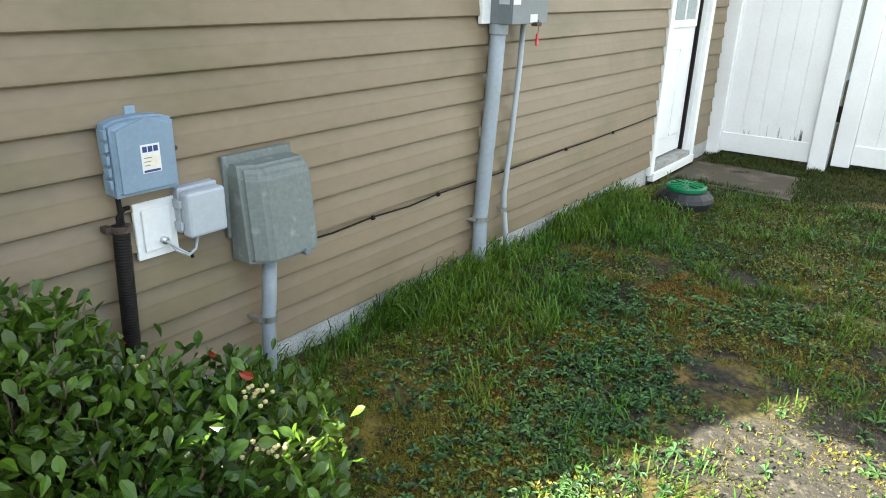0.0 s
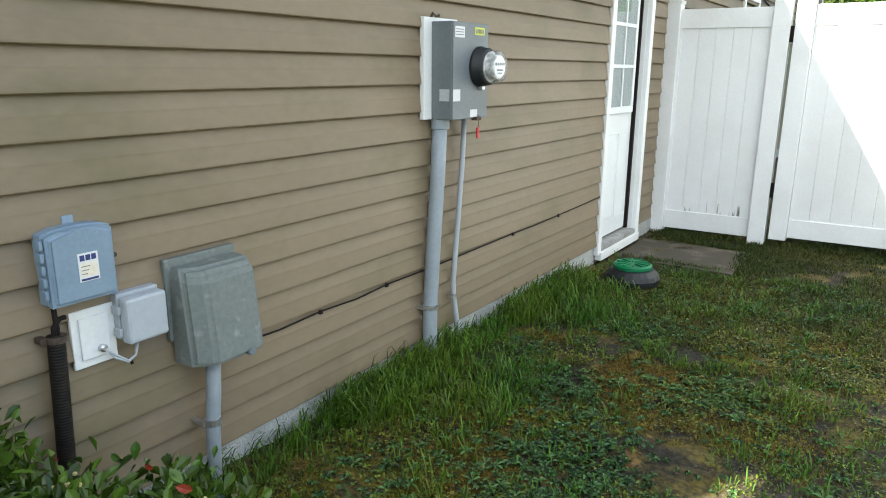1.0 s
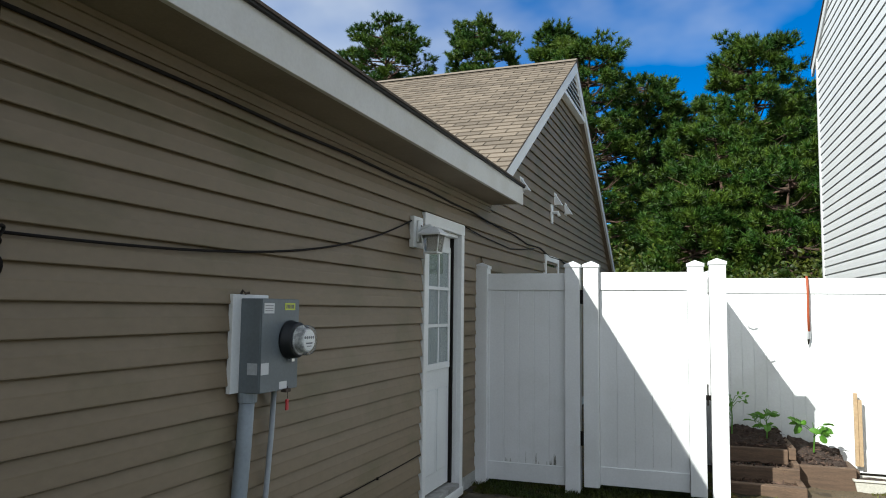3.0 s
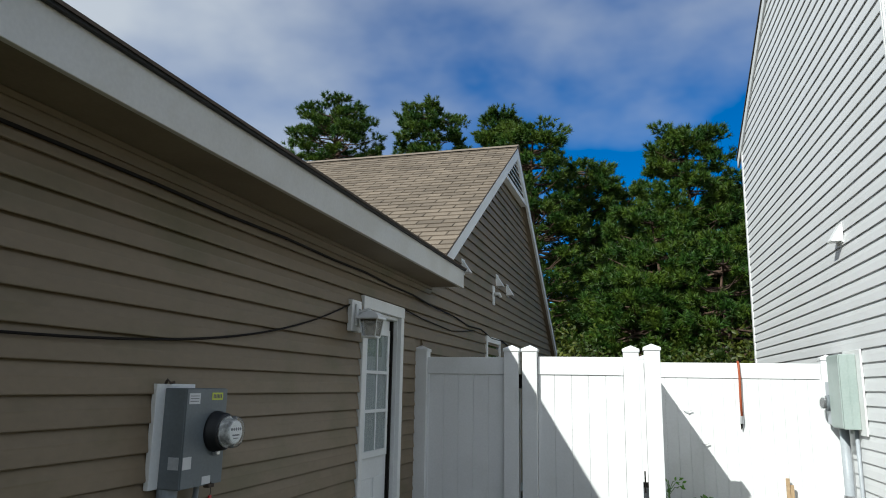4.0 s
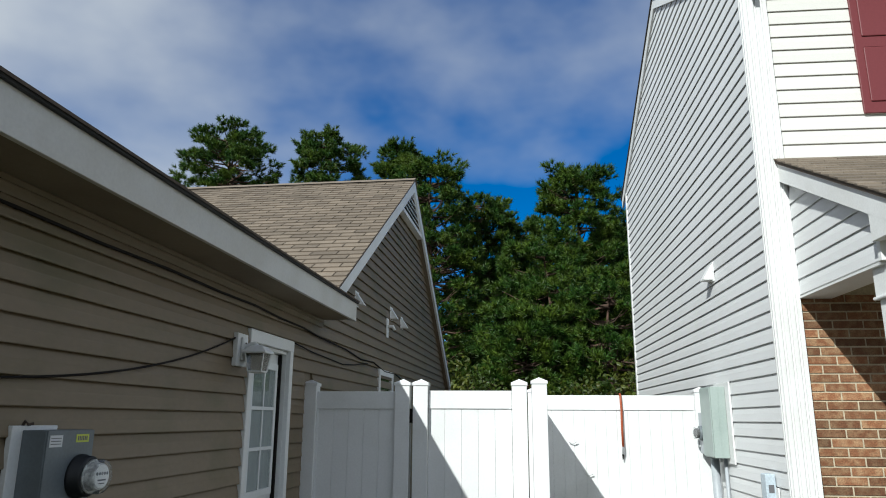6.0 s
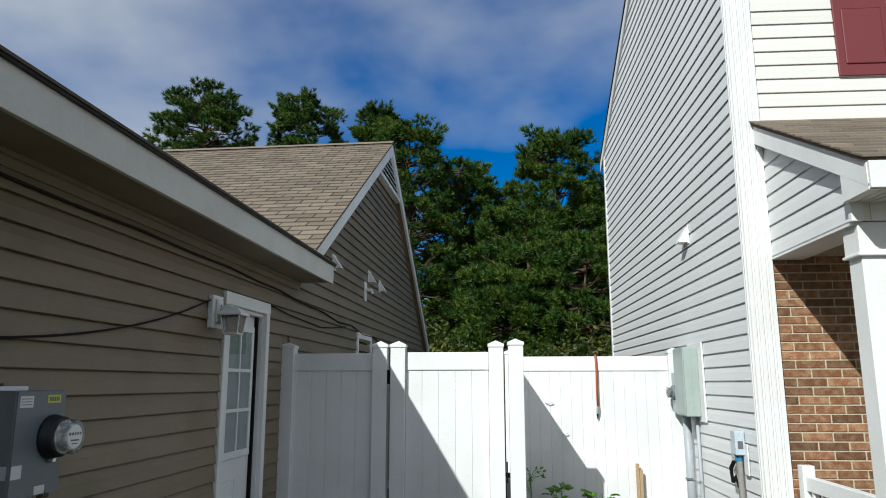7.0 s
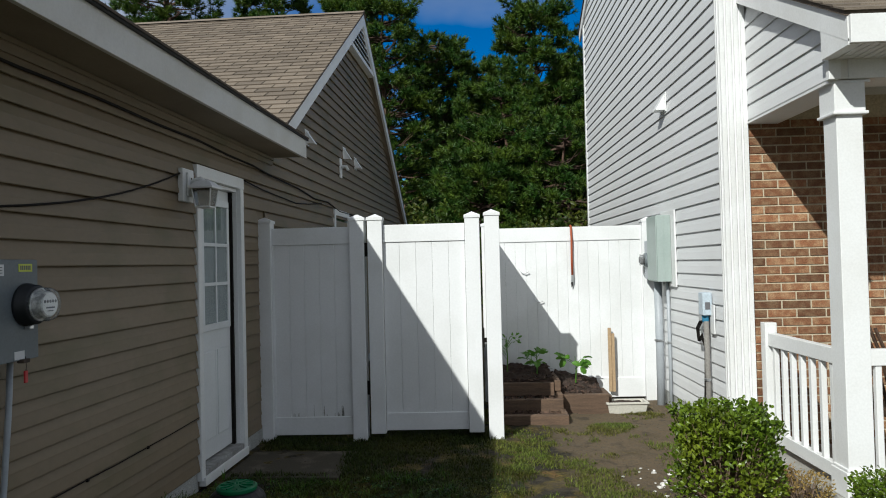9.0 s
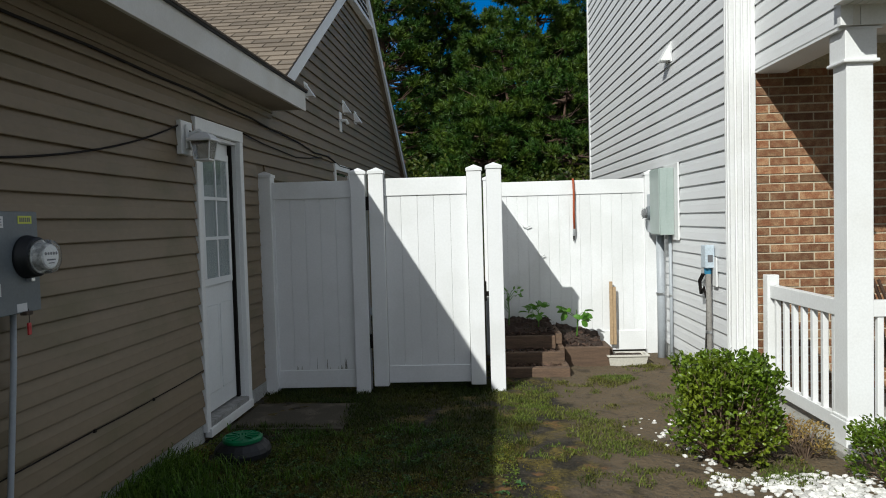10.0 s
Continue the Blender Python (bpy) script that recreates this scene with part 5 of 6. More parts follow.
wall_pipe(2.62, -0.08, -0.1, 1.3, 0.042, "thick pale grey conduit below the electric panel")
wall_pipe(2.40, -0.04, -0.1, 1.3, 0.017, "thin pale grey conduit below the electric panel")
bx = thing("disconnect_box", (WX, 1.23, 1.1), "pale blue-grey switch box with black cables on white siding", "utility box")
part("plate", boxed(-0.032, -0.021, -0.12, -0.03, -0.22, 0.02, bevel=0.002), TRIM, bx)
part("case", boxed(-0.10, -0.022, -0.06, 0.05, -0.07, 0.12, bevel=0.008), mat("pale_blue_plastic", (0.45, 0.52, 0.58), 0.45), bx)
part("blue_fitting", lathe(bmesh.new(), [(0.032, -0.07), (0.028, -0.12), (0.018, -0.14)], (-0.06, 0, 0), "z", 14), mat("blue_plastic", (0.04, 0.20, 0.34), 0.5), bx)
part("switch_mark", boxed(-0.08, -0.04, -0.0625, -0.06, -0.02, 0.04), GREY_INK, bx)
# Thin grey slab painted as the switch box's cast shadow on the siding.
part("cover_plate", boxed(-0.034, -0.021, 0.08, 0.26, -0.21, 0.03, bevel=0.002), mat("shadow_grey", (0.42, 0.43, 0.43), 0.6), bx)
for k in range(3):
    part("cable", tube(bmesh.new(), [(-0.06, 0.008 * k, -0.12), (-0.075, 0.05 + 0.03 * k, -0.13), (-0.08, 0.12 + 0.03 * k, -0.19), (-0.075, 0.12 + 0.02 * k, -0.30), (-0.08, 0.04, -0.27 + 0.02 * k), (-0.075, -0.01, -0.34), (-0.07, 0.0 + 0.01 * k, -0.55), (-0.07, 0.05, -0.78), (-0.06, 0.13 + 0.03 * k, -0.9), (-0.06, 0.15, -1.08)], 0.0065, 6), BLACK, bx, smooth=True)
wall_pipe(1.22, -0.06, -0.1, 0.98, 0.022, "weathered grey pipe post under the switch box", mat("weathered_post", (0.20, 0.19, 0.175), 0.8, 0.2, 12.0))
hood_vent((WX, 2.44, 3.08), 0.16, "white hooded vent on white siding", TRIM, -1)


# ---- plants ----
def leaf_cloud(rs, centres, per, size, spread, aspect=0.45, up=0.4, bend=0.25, broad=False):
    """Many six-sided, folded leaves scattered round the given twig ends."""
    vs, fs = [], []
    for c, d in centres:
        for k in range(per):
            a = Vector((rs.gauss(0, 1), rs.gauss(0, 1), rs.gauss(up, 0.7))) + d * 0.8
            a.normalize()
            s = a.cross(Vector((rs.gauss(0, 1), rs.gauss(0, 1), rs.gauss(0, 1)))).normalized()
            n = a.cross(s)
            if n.z < 0:
                n = -n
            L = size * rs.uniform(0.65, 1.2)
            w = L * aspect * 0.5
            o = c + Vector((rs.gauss(0, spread), rs.gauss(0, spread), rs.gauss(0, spread)))
            b = len(vs)
            if broad:
                prof = ((0.28, 0.5), (0.62, 1.0), (0.86, 0.72))
                m = len(prof)
                def at(u, q):
                    return o + a * L * u + s * w * q + n * (w * bend * abs(q) - L * 0.16 * u * u)
                vs += [at(0, 0)] + [at(u, q) for u, q in prof] + [at(1.0, 0)] + [at(u, -q) for u, q in prof[::-1]] + [at(0.55, 0)]
                fs += [(b + i, b + (i + 1) % 8, b + 8) for i in range(8)]
                continue
            vs += [o, o + a * L * 0.35 + s * w + n * w * bend, o + a * L * 0.75 + s * w * 0.85 + n * w * bend - n * L * 0.05, o + a * L - n * L * 0.12,
                   o + a * L * 0.75 - s * w * 0.85 + n * w * bend - n * L * 0.05, o + a * L * 0.35 - s * w + n * w * bend, o + a * L * 0.5]
            fs += [(b, b + 1, b + 6), (b + 1, b + 2, b + 6), (b + 2, b + 3, b + 6), (b + 3, b + 4, b + 6), (b + 4, b + 5, b + 6), (b + 5, b, b + 6)]
    return vs, fs


def shrub(name, at, rx, ry, h, twigs, per, size, material, label, seed, flat=0.25, aspect=0.5, lift=0.0):
    rs = random.Random(seed)
    t = thing(name, at, label, "shrub")
    bm = bmesh.new()
    tips = []
    for i in range(twigs):
        a, q = rs.uniform(0, 2 * math.pi), math.sqrt(rs.random())
        top = h * (1 - flat * q * q) * rs.uniform(0.8, 1.06) if rs.random() < 0.6 else h * rs.uniform(0.10, 0.9)
        e = Vector((rx * q * math.cos(a), ry * q * math.sin(a), top))
        if top < h * 0.7:
            e.x, e.y = rx * math.cos(a) * rs.uniform(0.75, 1.05), ry * math.sin(a) * rs.uniform(0.75, 1.05)
        f = Vector((e.x * 0.25, e.y * 0.25, 0))
        m1 = f.lerp(e, 0.55) + Vector((rs.gauss(0, 0.02), rs.gauss(0, 0.02), 0.02))
        if i % 2 == 0:
            tube(bm, [f, m1, e], [0.005, 0.0035, 0.002], 5, False)
        d = (e - m1).normalized()
        tips += [(e, d), (m1.lerp(e, 0.6), d)]
    part("stem", bm, STEM, t)
    vs, fs = leaf_cloud(rs, tips, per, size, size * 0.45, aspect, broad=True)
    lv = raw("leaves", vs, fs, material, t)
    tagged(lv, kind="stuff")
    return t


bush = shrub("hedge_shrub", (0.36, -4.20, 0), 0.42, 0.52, 0.46, 680, 5, 0.046, HEDGE, "glossy green broad-leaved hedge shrub by the wall", 3)
rs = random.Random(5)
bm = bmesh.new()
for c in ((0.1, 0.3, 0.46), (-0.2, 0.2, 0.46), (0.25, 0.2, 0.44)):
    for k in range(14):
        bmesh.ops.create_icosphere(bm, subdivisions=1, radius=0.006, matrix=Matrix.Translation(Vector(c) + Vector((rs.gauss(0, 0.016), rs.gauss(0, 0.016), rs.gauss(0, 0.01)))))
tagged(part("berries", bm, BERRY, bush, "pale berry clusters"), kind="stuff")
vs, fs = leaf_cloud(rs, [(Vector((-0.12, 0.33, 0.45)), Vector((0, 0, 1))), (Vector((0.02, 0.36, 0.44)), Vector((0, 0, 1))), (Vector((-0.3, 0.25, 0.47)), Vector((0, 0, 1)))], 1, 0.04, 0.01)
for k in range(3):
    raw("red_leaf", vs[7 * k:7 * k + 7], fs[:6], RED_LEAF, bush, "turned red leaf")
shrub("hedge_shrub", (0.06, -4.26, 0), 0.22, 0.26, 0.68, 300, 5, 0.046, HEDGE, "taller glossy hedge shrub beside the siding", 13)
# Added outside the view, sized to block sun from the low hedge shrub.
shrub("hedge_shrub", (0.34, -4.88, 0), 0.40, 0.27, 1.12, 420, 7, 0.052, HEDGE, "added unseen hedge shrub at the house corner, shading the low bush", 14)
shrub("round_shrub", (3.37, -0.42, 0), 0.315, 0.30, 0.585, 480, 9, 0.034, HEDGE2, "clipped sunlit green shrub among white stones", 21, 0.05, 0.55)
shrub("round_shrub", (4.13, -0.86, 0), 0.24, 0.24, 0.33, 160, 8, 0.03, HEDGE2, "low clipped green shrub before the porch column", 22, 0.3, 0.5)
shrub("dry_weed", (3.83, -0.42, 0), 0.15, 0.2, 0.24, 70, 8, 0.02, DRY, "dry brown weeds beside the porch slab", 23, 0.5, 0.4)


def sprout(at, h, n, size, label, seed, lobes=False):
    rs = random.Random(seed)
    t = thing("garden_plant", at, label, "plant", "plants in the raised bed")
    bm = bmesh.new()
    tips = []
    tube(bm, [(0, 0, -0.03), (0.01, 0, h * 0.5), (0.0, 0.01, h)], [0.008, 0.006, 0.003], 6)
    for k in range(n):
        a = 2 * math.pi * k / n + rs.uniform(-0.4, 0.4)
        z = h * rs.uniform(0.55, 1.0)
        e = Vector((math.cos(a) * size * rs.uniform(0.6, 1.3), math.sin(a) * size * rs.uniform(0.4, 0.9), z + size * rs.uniform(0.0, 0.4)))
        tube(bm, [(0, 0, z * 0.8), e * 0.6 + Vector((0, 0, z * 0.4)), e], 0.003, 5)
        tips.append((e, Vector((math.cos(a), math.sin(a), -0.2))))
    part("stalk", bm, PLANT, t)
    vs, fs = leaf_cloud(rs, tips, 5 if lobes else 4, size * (1.0 if lobes else 0.6), 0.012, 0.6 if lobes else 0.35)
    tagged(raw("foliage", vs, fs, PLANT, t), kind="stuff")
sprout((2.22, 2.55, 0.33), 0.42, 9, 0.10, "thin leafy tomato-like plant in the raised bed", 1)
sprout((2.53, 2.6, 0.35), 0.20, 5, 0.11, "broad-lobed young plant in the mulch", 2, True)
sprout((2.93, 2.62, 0.28), 0.24, 5, 0.10, "bright sunlit lobed plant in the raised bed", 3, True)

# white stones by the shrub
rs = random.Random(31)
vs, fs = [], []
for k in range(680):
    u = rs.random()
    x, y = (rs.gauss(3.78, 0.2), rs.gauss(-1.02, 0.11)) if k < 360 else (rs.gauss(3.25, 0.15), rs.gauss(-0.05, 0.3))
    if k >= 430:
        x, y = rs.uniform(3.12, 4.0), rs.gauss(-0.84, 0.07)
    elif k >= 415:
        x, y = rs.uniform(3.0, 3.4), rs.uniform(-1.0, 0.4)
    r = rs.uniform(0.008, 0.026) * (1 if k < 360 else 0.8)
    bm = bmesh.new()
    bmesh.ops.create_icosphere(bm, subdivisions=1, radius=r)
    b = len(vs)
    j = [rs.uniform(0.7, 1.2) for _ in bm.verts]
    vs += [Vector((v.co.x * j[i] * 1.2 + x, v.co.y * j[i] + y, v.co.z * j[i] * 0.6 + ground_z(x, y) + r * 0.25)) for i, v in enumerate(bm.verts)]
    fs += [tuple(b + v.index for v in f.verts) for f in bm.faces]
    bm.free()
stones = raw("white_stones", vs, fs, STONE)
tagged(stones, "scattered white stone mulch round the shrubs", "stones", kind="stuff")


# ---- grass, moss and weeds ----
def blades(name, spots, h0, h1, w, material, label, seed, lean=0.5):
    rs = random.Random(seed)
    vs, fs = [], []
    for x, y in spots:
        z = ground_z(x, y) - 0.004
        a = rs.uniform(0, 2 * math.pi)
        h = rs.uniform(h0, h1)
        d = Vector((math.cos(a), math.sin(a), 0)) * h * lean * rs.uniform(0.2, 1.3)
        s = Vector((-math.sin(a + rs.gauss(0, 0.6)), math.cos(a), 0)) * w * 0.5
        o = Vector((x, y, z))
        b = len(vs)
        vs += [o - s, o + s, o + d * 0.35 + Vector((0, 0, h * 0.6)) + s * 0.8, o + d * 0.35 + Vector((0, 0, h * 0.6)) - s * 0.8, o + d + Vector((0, 0, h * 0.92))]
        fs += [(b, b + 1, b + 2, b + 3), (b + 3, b + 2, b + 4)]
    return tagged(raw(name, vs, fs, material), label, "grass", kind="stuff")


def patch(x, y, s, o):
    return noise.noise(Vector((x * s, y * s, o)))


def bare(x, y):
    """How worn the ground is here: the sandy patch by the path."""
    return max(0.0, min(1.0, 1.15 - math.hypot(x - 1.80, y + 2.85) / 0.80 + 0.5 * patch(x, y, 2.5, 71.0)))


def free_spot(x, y):
    if rs.random() < 0.92 * bare(x, y):
        return False
    if x - wall_x(y) < 0.015 or (0.0 < x < 0.92 and 0.28 < y < 1.02) or (x - 0.33) ** 2 + (y + 0.28) ** 2 < 0.035:
        return False
    if x > WX - 0.02 and y > WY or x > PX - 0.06 and y > -0.55:
        return False
    if 2.1 < x < 3.3 and y > 1.83:
        return False
    return True


def tufts(name, centres, n0, n1, h0, h1, w, material, label, seed, spread=0.02, arch=0.8):
    """Grass in tufts: blades fan out from each centre and arch over."""
    rs = random.Random(seed)
    vs, fs = [], []
    for x, y, q in centres:
        for k in range(rs.randint(n0, n1)):
            px, py = x + rs.gauss(0, spread), y + rs.gauss(0, spread)
            edge_x = wall_x(py)
            if px < edge_x + 0.012:
                px = 2 * edge_x + 0.03 - px
            a = math.atan2(py - y, px - x) + rs.gauss(0, 0.7)
            h = rs.uniform(h0, h1) * q
            out = h * arch * rs.uniform(0.15, 1.2)
            d = Vector((math.cos(a), math.sin(a), 0))
            s = Vector((-math.sin(a), math.cos(a), 0)) * w * 0.5
            o = Vector((px, py, ground_z(px, py) - 0.004))
            if px + d.x * out < edge_x + 0.01:
                d.x = -d.x
            b = len(vs)
            z1, z2, z3 = h * 0.55, h * 0.88, h * rs.uniform(0.6, 1.0)
            p1, p2, p3 = o + d * out * 0.2 + Vector((0, 0, z1)), o + d * out * 0.55 + Vector((0, 0, z2)), o + d * out + Vector((0, 0, z3))
            vs += [o - s, o + s, p1 + s, p1 - s, p2 + s * 0.8, p2 - s * 0.8, p3]
            fs += [(b, b + 1, b + 2, b + 3), (b + 3, b + 2, b + 4, b + 5), (b + 5, b + 4, b + 6)]
    return tagged(raw(name, vs, fs, material), label, "grass", kind="stuff")


def bump_at(x, y, spots):
    return max(math.exp(-((x - a) / c) ** 2 - ((y - b) / d) ** 2) for a, b, c, d in spots)


MOSSY = ((0.49, -3.25, 0.30, 0.40), (0.22, -3.05, 0.2, 0.25), (0.55, -2.8, 0.2, 0.2), (0.98, -3.35, 0.18, 0.2), (1.06, -1.93, 0.28, 0.3), (0.62, -2.3, 0.2, 0.15), (1.3, -1.1, 0.4, 0.3), (0.8, -1.75, 0.15, 0.2))
WEEDY = ((0.80, -2.78, 0.20, 0.42), (1.2, -1.77, 0.16, 0.16), (0.62, -2.0, 0.15, 0.15), (0.72, -1.25, 0.12, 0.12), (0.95, -3.4, 0.15, 0.2))
DARK = ((0.6, -1.41, 0.16, 0.09), (0.57, -1.88, 0.12, 0.07), (1.14, -2.43, 0.2, 0.14), (1.05, -1.35, 0.18, 0.08), (1.5, -1.5, 0.25, 0.08), (0.35, -3.35, 0.06, 0.08))
rs = random.Random(41)
tall, mid, lawn, moss, short = [], [], [], [], []
while len(tall) < 430:
    x, y = abs(rs.gauss(0, 0.11)) + 0.02, rs.uniform(-4.0, -0.3)
    x += wall_x(y)
    dens = 0.9 if -2.85 < y < -1.95 else 0.9 if -1.45 < y < -0.55 else 0.30
    if rs.random() < dens and free_spot(x, y):
        tall.append((x, y, (1.0 if dens > 0.5 else 0.65) * (1.0 - 0.9 * min(0.6, x)) * rs.uniform(0.6, 1.1)))
for k in range(130):
    x, y = rs.gauss(0.32, 0.1), rs.gauss(-2.35, 0.25) if k % 2 else rs.gauss(-0.95, 0.25)
    if free_spot(x, y):
        tall.append((max(0.03 + wall_x(y), x), y, rs.uniform(0.4, 0.75)))
while len(mid) < 900:
    x, y = rs.uniform(-0.12, 1.75), rs.uniform(-4.2, 0.3)
    if rs.random() < 0.10 + 0.9 * max(0, patch(x, y, 2.4, 5.0) + 0.05) and free_spot(x, y) and rs.random() > 0.8 * bump_at(x, y, MOSSY + DARK):
        mid.append((x, y, rs.uniform(0.5, 1.1)))
while len(lawn) < 60000:
    x, y = rs.uniform(0.1, 2.6), rs.uniform(-2.2, 1.75)
    p = patch(x, y, 1.6, 12.0) + 0.6 * patch(x, y, 5.0, 13.0)
    dens = 0.22 + 1.2 * p + (0.5 if y > -0.6 else 0.5 * max(0.0, (y + 1.6)) - 0.2) - max(0, x - 1.75 - 0.25 * patch(x, y, 1.2, 90.0)) * 1.3 - 0.9 * bump_at(x, y, DARK)
    if rs.random() < dens and free_spot(x, y):
        lawn.append((x, y))
for k in range(110000):
    x, y = rs.uniform(1.9, 3.8), rs.uniform(-3.2, 2.5)
    p = patch(x, y, 2.4, 22.0) + 0.5 * patch(x, y, 7.0, 23.0)
    if rs.random() < p * 3.4 - 0.02 + (0.35 if abs(x - 2.25) < 0.3 and y > 0.3 else 0) and free_spot(x, y):
        short.append((x, y))
while len(moss) < 200000:
    x, y = rs.uniform(-0.15, 2.3), rs.uniform(-4.3, -0.2)
    p = patch(x, y, 3.1, 31.0) + 0.6 * patch(x, y, 9.0, 33.0)
    m = bump_at(x, y, MOSSY)
    if rs.random() < 0.09 + 0.9 * p + m * (0.75 + p) - 0.9 * bump_at(x, y, DARK) and free_spot(x, y) and rs.random() > 0.8 * bare(x, y) and (x < 1.7 or rs.random() < 0.3):
        moss.append((x, y))
tufts("tall_grass", tall, 9, 20, 0.07, 0.17, 0.0045, GRASS, "tall green grass tufts along the foundation", 1, 0.03, 0.9)
tufts("grass", mid, 6, 14, 0.03, 0.075, 0.0042, GRASS, "uneven green grass tufts", 2, 0.025, 1.1)
blades("lawn", lawn, 0.012, 0.040, 0.005, LAWN, "short thin yellow-green lawn grass", 3, 0.9)
blades("dry_turf", short, 0.010, 0.034, 0.006, TURF, "sparse olive and brown turf on the dirt", 5, 1.0)
blades("moss", moss, 0.004, 0.016, 0.004, MOSS, "yellow-brown moss cushions", 4, 1.2)
vs, fs = [], []
count = 0
while count < 2100:
    x, y = rs.uniform(0.15, 2.1), rs.uniform(-4.0, 0.2)
    p = patch(x, y, 1.7, 51.0) + 0.6 * patch(x, y, 4.5, 52.0)
    if rs.random() > 0.035 + 0.28 * max(0, p) + 0.75 * bump_at(x, y, WEEDY) or not free_spot(x, y):
        continue
    count += 1
    z, n = ground_z(x, y) + rs.uniform(0.006, 0.022), rs.randint(5, 9)
    big = rs.uniform(0.4, 1.0)
    for k in range(n):
        a = 2 * math.pi * k / n + rs.uniform(-0.3, 0.3)
        L, wd = rs.uniform(0.020, 0.040) * big, rs.uniform(0.006, 0.010) * big
        d, s = Vector((math.cos(a), math.sin(a), rs.uniform(-0.1, 0.5))), Vector((-math.sin(a), math.cos(a), 0))
        o = Vector((x, y, z))
        b = len(vs)
        up = Vector((0, 0, 0.004))
        vs += [o, o + d * L * 0.55 + s * wd * 0.8 + up, o + d * L * 0.85 + s * wd * 0.7, o + d * L - up, o + d * L * 0.85 - s * wd * 0.7, o + d * L * 0.55 - s * wd * 0.8 + up]
        fs += [(b, b + 1, b + 2, b + 3), (b, b + 3, b + 4, b + 5)]
tagged(raw("weeds", vs, fs, WEED), "blue-green low weed rosettes in the yard", "weeds", kind="stuff")
vs, fs = [], []
while len(fs) < 52000:
    x, y = rs.uniform(-0.1, 2.1), rs.uniform(-4.1, 0.2)
    p = patch(x, y, 2.2, 61.0) + 0.7 * patch(x, y, 6.0, 62.0)
    if x < wall_x(y) + 0.04 or rs.random() > 0.30 + 1.1 * p - 0.8 * bump_at(x, y, DARK) or not free_spot(x, y):
        continue
    d = Vector((rs.gauss(0, 1), rs.gauss(0, 1), rs.gauss(0.15, 0.45))).normalized()
    w = d.cross(Vector((rs.gauss(0, 0.5), rs.gauss(0, 0.5), 1))).normalized()
    q = rs.uniform(0.004, 0.010)
    o = Vector((x, y, ground_z(x, y) + rs.uniform(0.003, 0.018)))
    b = len(vs)
    vs += [o - d * q, o + w * q * 0.55, o + d * q, o - w * q * 0.55]
    fs.append((b, b + 1, b + 2, b + 3))
CLOVER = leafy("clover_leaves", (0.070, 0.105, 0.010), (0.120, 0.110, 0.012), 0.95, 0.5, 0.2)
tagged(raw("clover", vs, fs, CLOVER), "tiny yellow-green clover leaves carpeting the yard", "weeds", kind="stuff")
edge = []
while len(edge) < 2600:
    x, y = rs.uniform(0.02, 2.05), rs.gauss(1.36, 0.07)
    edge.append((x, y))
for k in range(1500):
    edge.append((rs.uniform(0.1, 0.95), 0.335 + abs(rs.gauss(0, 0.03)) - 0.03) if k % 2 else (0.885 + rs.gauss(0, 0.025), rs.uniform(0.33, 1.2)))
blades("edge_grass", edge, 0.015, 0.06, 0.006, LAWN, "grass and weeds along the fence and slab", 6, 0.7)


vs, fs = [], []
for k in range(9000):
    x, y = (rs.uniform(0.3, 3.8), rs.uniform(-4.2, 2.4)) if k % 3 else (rs.gauss(1.75, 0.4), rs.gauss(-2.75, 0.45))
    q = rs.uniform(0.002, 0.0055)
    o = Vector((x, y, ground_z(x, y) + q * 0.2))
    b = len(vs)
    vs += [o + Vector((q * rs.uniform(0.7, 1.5), 0, 0)), o + Vector((0, q * rs.uniform(0.7, 1.5), 0)), o - Vector((q, 0, 0)), o - Vector((0, q, 0)), o + Vector((0, 0, q * 0.9))]
    fs += [(b, b + 1, b + 4), (b + 1, b + 2, b + 4), (b + 2, b + 3, b + 4), (b + 3, b, b + 4)]
tagged(raw("clods", vs, fs, mat("dirt_clods", (0.062, 0.052, 0.038), 0.95, 0.3, 20.0, each=0.6, island=True)), "small clods and grit on the bare soil", "dirt", kind="stuff")


